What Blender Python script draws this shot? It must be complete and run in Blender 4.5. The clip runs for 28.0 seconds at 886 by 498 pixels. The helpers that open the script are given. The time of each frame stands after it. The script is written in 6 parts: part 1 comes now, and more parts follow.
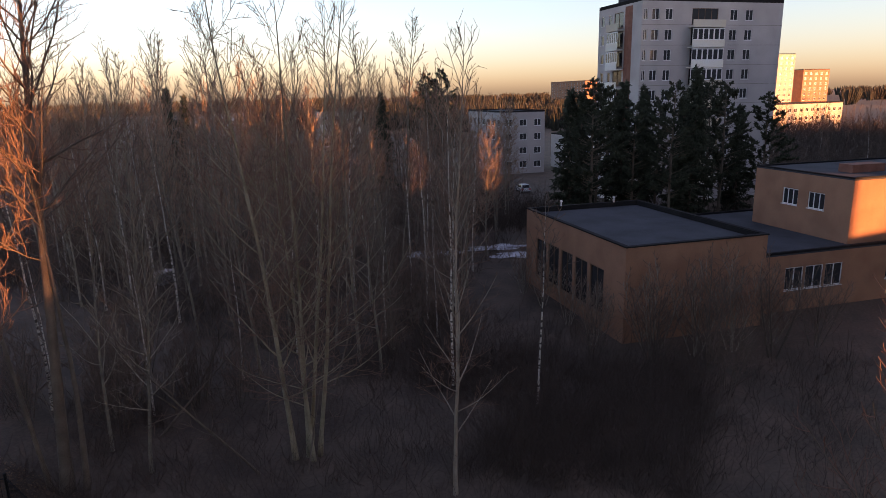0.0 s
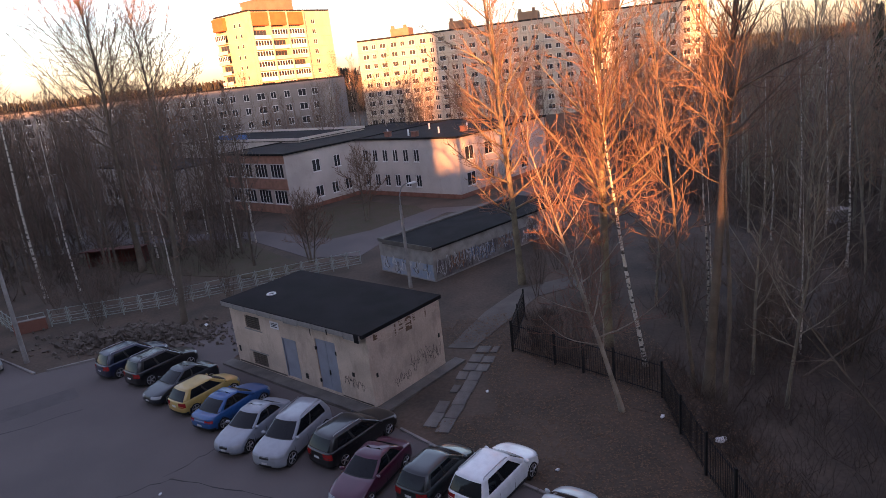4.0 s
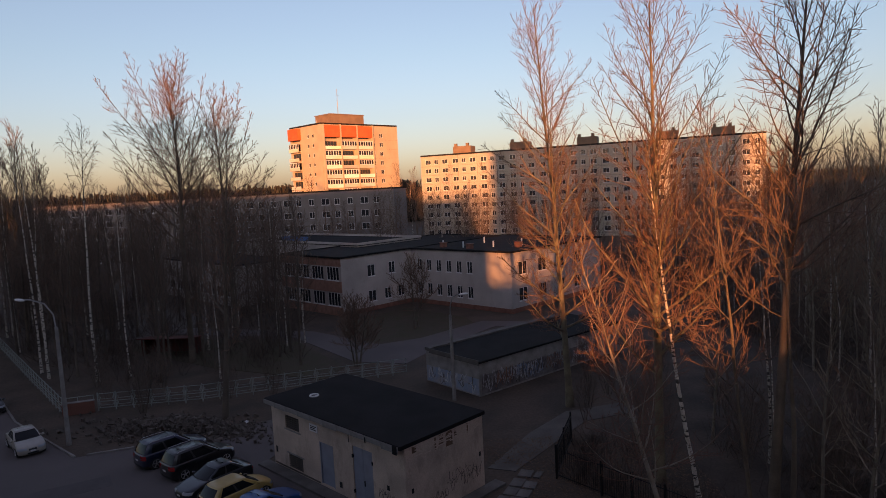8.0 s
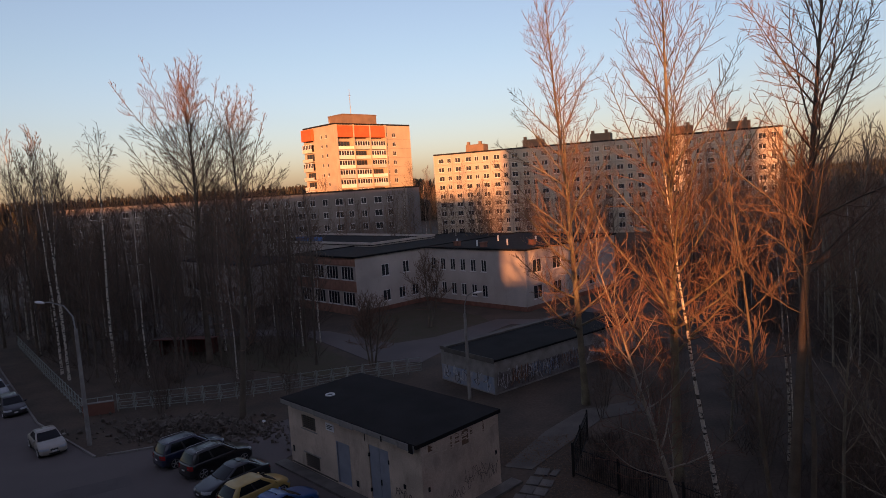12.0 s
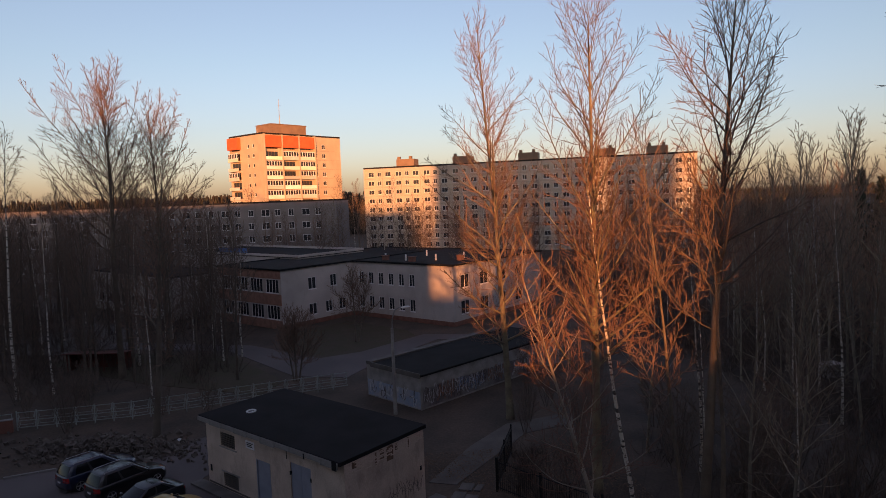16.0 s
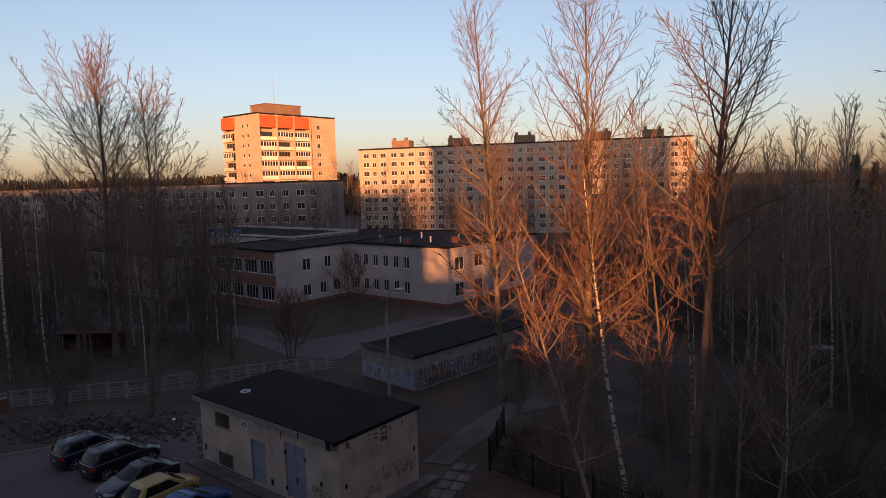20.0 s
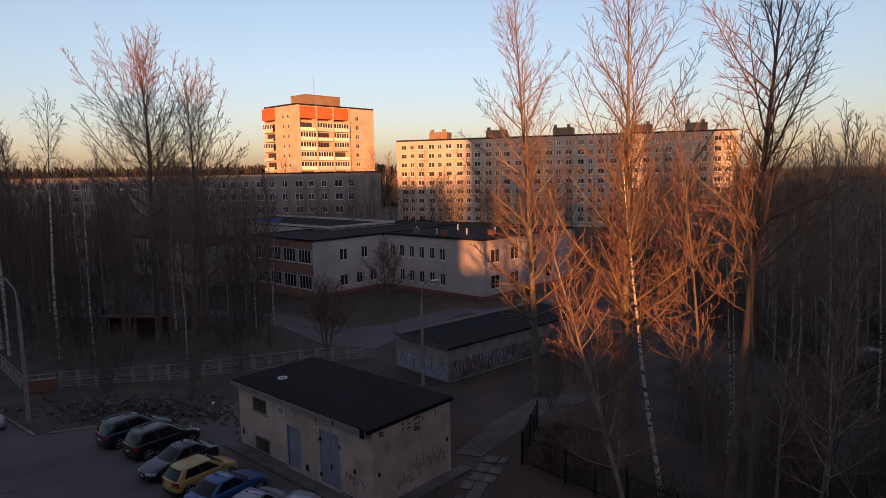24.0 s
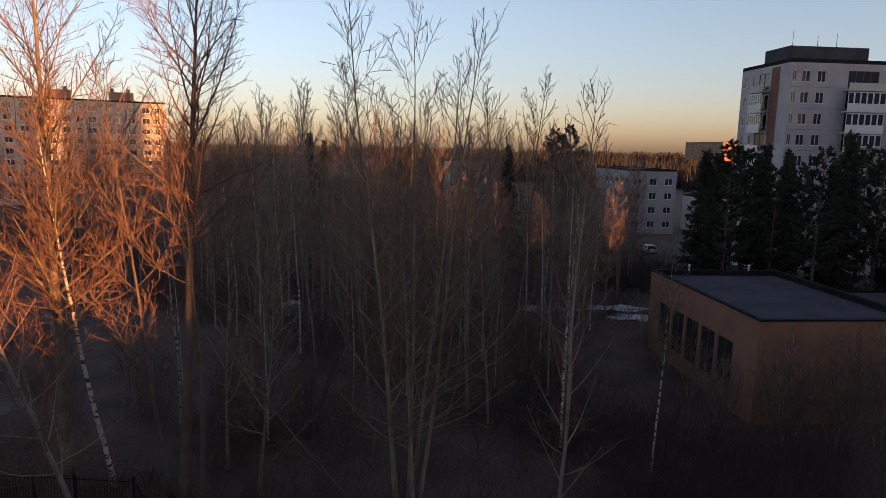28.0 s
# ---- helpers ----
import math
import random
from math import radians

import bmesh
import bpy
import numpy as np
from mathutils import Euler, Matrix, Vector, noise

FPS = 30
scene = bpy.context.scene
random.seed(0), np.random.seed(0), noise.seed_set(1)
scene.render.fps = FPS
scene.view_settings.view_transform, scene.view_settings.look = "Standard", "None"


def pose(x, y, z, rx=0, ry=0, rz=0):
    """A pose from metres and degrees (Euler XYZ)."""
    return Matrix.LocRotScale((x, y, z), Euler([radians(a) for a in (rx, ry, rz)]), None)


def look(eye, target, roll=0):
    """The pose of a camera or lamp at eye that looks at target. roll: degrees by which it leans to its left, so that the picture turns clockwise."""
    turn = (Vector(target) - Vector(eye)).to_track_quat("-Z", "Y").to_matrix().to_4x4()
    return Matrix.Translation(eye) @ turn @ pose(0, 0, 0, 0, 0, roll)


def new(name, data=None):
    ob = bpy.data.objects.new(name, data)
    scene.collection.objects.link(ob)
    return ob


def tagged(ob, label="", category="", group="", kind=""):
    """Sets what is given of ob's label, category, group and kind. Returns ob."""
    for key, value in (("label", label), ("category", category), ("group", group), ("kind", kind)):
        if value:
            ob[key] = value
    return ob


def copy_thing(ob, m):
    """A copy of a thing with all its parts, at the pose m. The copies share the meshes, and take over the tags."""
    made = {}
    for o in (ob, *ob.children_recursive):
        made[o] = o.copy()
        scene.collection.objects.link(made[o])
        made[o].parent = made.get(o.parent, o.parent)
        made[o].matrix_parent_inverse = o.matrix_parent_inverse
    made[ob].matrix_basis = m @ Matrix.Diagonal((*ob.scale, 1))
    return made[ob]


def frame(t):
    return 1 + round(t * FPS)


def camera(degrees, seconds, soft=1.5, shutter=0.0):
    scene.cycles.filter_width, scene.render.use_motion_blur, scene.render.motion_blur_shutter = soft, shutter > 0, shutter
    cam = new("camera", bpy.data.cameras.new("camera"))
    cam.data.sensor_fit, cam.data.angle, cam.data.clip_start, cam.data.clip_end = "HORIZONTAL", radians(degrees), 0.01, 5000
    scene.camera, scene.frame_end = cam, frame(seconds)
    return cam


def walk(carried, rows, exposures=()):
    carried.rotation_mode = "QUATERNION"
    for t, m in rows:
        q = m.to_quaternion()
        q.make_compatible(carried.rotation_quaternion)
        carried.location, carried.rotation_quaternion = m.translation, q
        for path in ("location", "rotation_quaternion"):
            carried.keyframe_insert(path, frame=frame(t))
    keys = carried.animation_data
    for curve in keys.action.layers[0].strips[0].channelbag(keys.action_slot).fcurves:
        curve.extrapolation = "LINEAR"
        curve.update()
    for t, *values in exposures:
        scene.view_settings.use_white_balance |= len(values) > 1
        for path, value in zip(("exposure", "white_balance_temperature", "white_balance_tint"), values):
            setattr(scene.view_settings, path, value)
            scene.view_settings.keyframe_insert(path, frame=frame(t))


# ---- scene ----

# ---- camera: hand-held at an upper window, turning on the spot ----
cam = camera(68.791, 28.0, 0.55)
EYE = (0.0, 0.0, 17.0)
TURNS = [
    (0.0, 76.587, 1.243, -60.338),
    (0.5, 78.048, 1.768, -47.155),
    (1.0, 77.696, 1.759, -35.833),
    (1.5, 78.759, 2.049, -23.832),
    (2.0, 77.826, 3.754, -15.263),
    (2.5, 74.253, 6.405, -8.039),
    (3.0, 73.026, 7.325, -4.718),
    (3.5, 73.593, 6.429, -5.018),
    (5.5, 75.42, 5.152, -4.3),
    (6.0, 76.257, 4.301, -3.777),
    (6.5, 79.399, 4.146, -2.919),
    (7.0, 81.527, 3.488, -4.093),
    (7.5, 81.08, 2.621, -2.126),
    (8.0, 84.526, 2.988, 0.041),
    (8.5, 84.88, 4.327, 0.53),
    (9.0, 85.234, 4.568, 0.953),
    (9.5, 85.099, 4.161, 1.489),
    (10.0, 84.942, 4.625, 1.964),
    (10.5, 83.84, 4.534, 2.644),
    (11.0, 83.635, 4.269, 2.027),
    (11.5, 83.983, 3.843, 1.38),
    (12.0, 84.481, 3.723, 1.206),
    (12.5, 86.273, 3.829, 1.305),
    (13.0, 88.032, 2.188, -0.441),
    (13.5, 87.772, 0.101, -4.061),
    (15.5, 85.987, 2.037, -4.805),
    (16.0, 85.452, 2.113, -4.992),
    (16.5, 85.112, 2.304, -4.647),
    (17.0, 84.758, 1.755, -4.824),
    (17.5, 84.338, 1.373, -5.154),
    (18.0, 84.391, 1.578, -5.289),
    (18.5, 84.178, 1.59, -5.24),
    (19.0, 84.306, 1.229, -5.197),
    (19.5, 84.034, 1.519, -5.37),
    (20.0, 83.863, 1.637, -5.414),
    (20.5, 83.818, 1.549, -5.396),
    (22.5, 83.582, 1.513, -5.08),
    (23.0, 84.379, 1.882, -4.965),
    (23.5, 83.407, 0.917, -4.71),
    (24.0, 83.241, 1.03, -2.142),
    (24.5, 84.587, 1.957, -0.847),
    (25.0, 83.512, 3.393, -0.92),
    (25.5, 82.634, 4.228, -1.357),
    (26.0, 81.739, 4.015, -1.838),
    (26.5, 82.325, 2.009, -3.664),
    (27.0, 84.507, 0.84, -10.21),
    (27.5, 82.874, 0.177, -28.226),
    (28.0, 81.067, -1.225, -49.243),
]
EXPOSURES = [(t, e + 1.3, 7250.0, 27.0) for t, e in (
    (0.0, 1.08), (1.0, 0.55), (2.0, 0.36), (2.5, 1.3), (3.0, 1.72), (3.5, 1.58), (5.5, 1.48), (6.0, 1.1),
    (6.5, 0.35), (7.0, 0.15), (8.0, 0.0), (12.0, 0.0), (20.0, 0.05), (23.0, 0.1), (26.0, 0.08), (27.0, 0.12), (28.0, 0.4))]
walk(cam, [(t, pose(*EYE, rx, ry, rz)) for t, rx, ry, rz in TURNS], EXPOSURES)

# ---- light: a low sun behind the camera and a clear evening sky ----
SUN_AZ, SUN_EL = 180.4, 5.0          # clockwise from +y, degrees
world = bpy.data.worlds.new("evening_sky")
scene.world = world
world.use_nodes = True
wn, wl = world.node_tree.nodes, world.node_tree.links
wn.clear()
sky = wn.new("ShaderNodeTexSky")
sky.sky_type, sky.sun_disc = "NISHITA", False
sky.sun_elevation, sky.sun_rotation = radians(SUN_EL), radians(SUN_AZ)
sky.air_density, sky.dust_density, sky.ozone_density, sky.altitude = 1.0, 1.1, 2.5, 50
bg = wn.new("ShaderNodeBackground")
bg.inputs["Strength"].default_value = 0.115
wo = wn.new("ShaderNodeOutputWorld")
haze = wn.new("ShaderNodeHueSaturation")      # evening haze takes some colour out of the sky
haze.inputs["Saturation"].default_value = 0.84
warm = wn.new("ShaderNodeMix")
warm.data_type, warm.blend_type = "RGBA", "MULTIPLY"
warm.inputs[0].default_value = 1.0
wl.new(sky.outputs[0], haze.inputs["Color"])
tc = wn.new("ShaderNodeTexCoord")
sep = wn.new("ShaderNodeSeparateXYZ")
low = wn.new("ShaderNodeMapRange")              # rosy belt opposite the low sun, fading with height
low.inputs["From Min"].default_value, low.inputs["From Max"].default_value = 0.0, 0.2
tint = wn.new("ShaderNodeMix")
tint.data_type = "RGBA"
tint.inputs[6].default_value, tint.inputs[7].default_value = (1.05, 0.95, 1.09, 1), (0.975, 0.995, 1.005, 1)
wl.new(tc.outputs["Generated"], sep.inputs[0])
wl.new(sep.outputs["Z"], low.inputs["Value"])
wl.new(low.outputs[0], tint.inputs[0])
high = wn.new("ShaderNodeMapRange")             # violet evening light overhead
high.inputs["From Min"].default_value, high.inputs["From Max"].default_value = 0.3, 0.8
dome = wn.new("ShaderNodeMix")
dome.data_type = "RGBA"
dome.inputs[7].default_value = (1.22, 0.97, 0.98, 1)
wl.new(sep.outputs["Z"], high.inputs["Value"])
wl.new(high.outputs[0], dome.inputs[0])
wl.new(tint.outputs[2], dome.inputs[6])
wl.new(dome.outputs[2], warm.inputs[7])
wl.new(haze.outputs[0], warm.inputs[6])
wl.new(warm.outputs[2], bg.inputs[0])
wl.new(bg.outputs[0], wo.inputs[0])
sun_data = bpy.data.lights.new("sun", "SUN")
sun_data.energy, sun_data.angle, sun_data.color = 4.3, radians(0.9), (1.0, 0.41, 0.14)
sun = new("sun", sun_data)
sa, se = radians(SUN_AZ), radians(SUN_EL)
SUN_DIR = Vector((math.sin(sa) * math.cos(se), math.cos(sa) * math.cos(se), math.sin(se)))
sun.matrix_world = look(SUN_DIR * 300, (0, 0, 0))

# ---- materials ----
def mat(name, base, rough=0.8, dark=0.35, scale=1.0, fine=12.0, bump=0.15, metal=0.0, second=None, spec=0.4, rand=0.0):
    """Procedural surface: broad stains and fine grain round a base colour, with fine relief."""
    m = bpy.data.materials.new(name)
    m.use_nodes = True
    n, l = m.node_tree.nodes, m.node_tree.links
    b = n["Principled BSDF"]
    b.inputs["Roughness"].default_value, b.inputs["Metallic"].default_value = rough, metal
    b.inputs["Specular IOR Level"].default_value = spec
    tc = n.new("ShaderNodeTexCoord")
    big = n.new("ShaderNodeTexNoise")
    big.inputs["Scale"].default_value, big.inputs["Detail"].default_value = scale, 5
    small = n.new("ShaderNodeTexNoise")
    small.inputs["Scale"].default_value, small.inputs["Detail"].default_value = fine, 3
    l.new(tc.outputs["Object"], big.inputs["Vector"])
    l.new(tc.outputs["Object"], small.inputs["Vector"])
    r1 = n.new("ShaderNodeMapRange")
    r1.inputs["From Min"].default_value, r1.inputs["From Max"].default_value = 0.35, 0.65
    l.new(big.outputs["Fac"], r1.inputs["Value"])
    mix = n.new("ShaderNodeMix")
    mix.data_type = "RGBA"
    other = second or tuple(c * (1 - dark) for c in base)
    mix.inputs[6].default_value, mix.inputs[7].default_value = (*base, 1), (*other, 1)
    l.new(r1.outputs[0], mix.inputs[0])
    hsv = n.new("ShaderNodeHueSaturation")
    r2 = n.new("ShaderNodeMapRange")
    r2.inputs["To Min"].default_value, r2.inputs["To Max"].default_value = 1 - dark * 0.8, 1 + dark * 0.8
    l.new(small.outputs["Fac"], r2.inputs["Value"])
    l.new(mix.outputs[2], hsv.inputs["Color"])
    last = r2.outputs[0]
    if rand:
        oi = n.new("ShaderNodeObjectInfo")
        r3 = n.new("ShaderNodeMapRange")
        r3.inputs["To Min"].default_value, r3.inputs["To Max"].default_value = 1 - rand, 1 + rand
        l.new(oi.outputs["Random"], r3.inputs["Value"])
        mu = n.new("ShaderNodeMath")
        mu.operation = "MULTIPLY"
        l.new(last, mu.inputs[0])
        l.new(r3.outputs[0], mu.inputs[1])
        last = mu.outputs[0]
    l.new(last, hsv.inputs["Value"])
    l.new(hsv.outputs[0], b.inputs["Base Color"])
    if bump:
        bp = n.new("ShaderNodeBump")
        bp.inputs["Strength"].default_value, bp.inputs["Distance"].default_value = bump, 0.02
        l.new(small.outputs["Fac"], bp.inputs["Height"])
        l.new(bp.outputs[0], b.inputs["Normal"])
    return m


def glossy(name, base, rough=0.2, coat=0.0, metal=0.0):
    m = mat(name, base, rough, 0.12, 3.0, 40.0, 0.0, metal, None, 0.5)
    m.node_tree.nodes["Principled BSDF"].inputs["Coat Weight"].default_value = coat
    return m


def window_glass():
    m = glossy("window_pane", (0.03, 0.033, 0.038), 0.08)
    m.node_tree.nodes["Principled BSDF"].inputs["Specular IOR Level"].default_value = 0.5
    return m


def car_glass():
    m = glossy("tinted_glass", (0.008, 0.01, 0.012), 0.05)
    m.node_tree.nodes["Principled BSDF"].inputs["Specular IOR Level"].default_value = 0.3
    return m


def birch_bark(name):
    """White bark with dark lenticel bands, darker and rougher at the foot."""
    m = mat(name, (0.55, 0.5, 0.43), 0.8, 0.3, 2.0, 30.0, 0.3)
    n, l = m.node_tree.nodes, m.node_tree.links
    b = n["Principled BSDF"]
    tc = n.new("ShaderNodeTexCoord")
    mp = n.new("ShaderNodeMapping")
    mp.inputs["Scale"].default_value = (3, 3, 9)
    no = n.new("ShaderNodeTexNoise")
    no.inputs["Scale"].default_value, no.inputs["Detail"].default_value = 0.7, 4
    l.new(tc.outputs["Object"], mp.inputs["Vector"])
    l.new(mp.outputs[0], no.inputs["Vector"])
    ra = n.new("ShaderNodeMapRange")
    ra.inputs["From Min"].default_value, ra.inputs["From Max"].default_value = 0.52, 0.58
    l.new(no.outputs["Fac"], ra.inputs["Value"])
    mix = n.new("ShaderNodeMix")
    mix.data_type = "RGBA"
    l.new(ra.outputs[0], mix.inputs[0])
    l.new(b.inputs["Base Color"].links[0].from_socket, mix.inputs[6])
    mix.inputs[7].default_value = (0.05, 0.045, 0.04, 1)
    l.new(mix.outputs[2], b.inputs["Base Color"])
    return m


def streaked(m, dirt, start):
    """Rain streaks and blotches of dirt over a wall's own colour."""
    n, l = m.node_tree.nodes, m.node_tree.links
    b = n["Principled BSDF"]
    tc = n.new("ShaderNodeTexCoord")
    mp = n.new("ShaderNodeMapping")
    mp.inputs["Scale"].default_value = (0.8, 0.8, 0.35)
    no = n.new("ShaderNodeTexNoise")
    no.inputs["Scale"].default_value, no.inputs["Detail"].default_value, no.inputs["Roughness"].default_value = 1.5, 7, 0.7
    ra = n.new("ShaderNodeMapRange")
    ra.inputs["From Min"].default_value, ra.inputs["From Max"].default_value = start - 0.12, start + 0.1
    ra.inputs["To Max"].default_value = 0.5
    mix = n.new("ShaderNodeMix")
    mix.data_type = "RGBA"
    mix.inputs[7].default_value = (*dirt, 1)
    l.new(tc.outputs["Object"], mp.inputs["Vector"])
    l.new(mp.outputs[0], no.inputs["Vector"])
    l.new(no.outputs["Fac"], ra.inputs["Value"])
    l.new(ra.outputs[0], mix.inputs[0])
    l.new(b.inputs["Base Color"].links[0].from_socket, mix.inputs[6])
    l.new(mix.outputs[2], b.inputs["Base Color"])
    return m


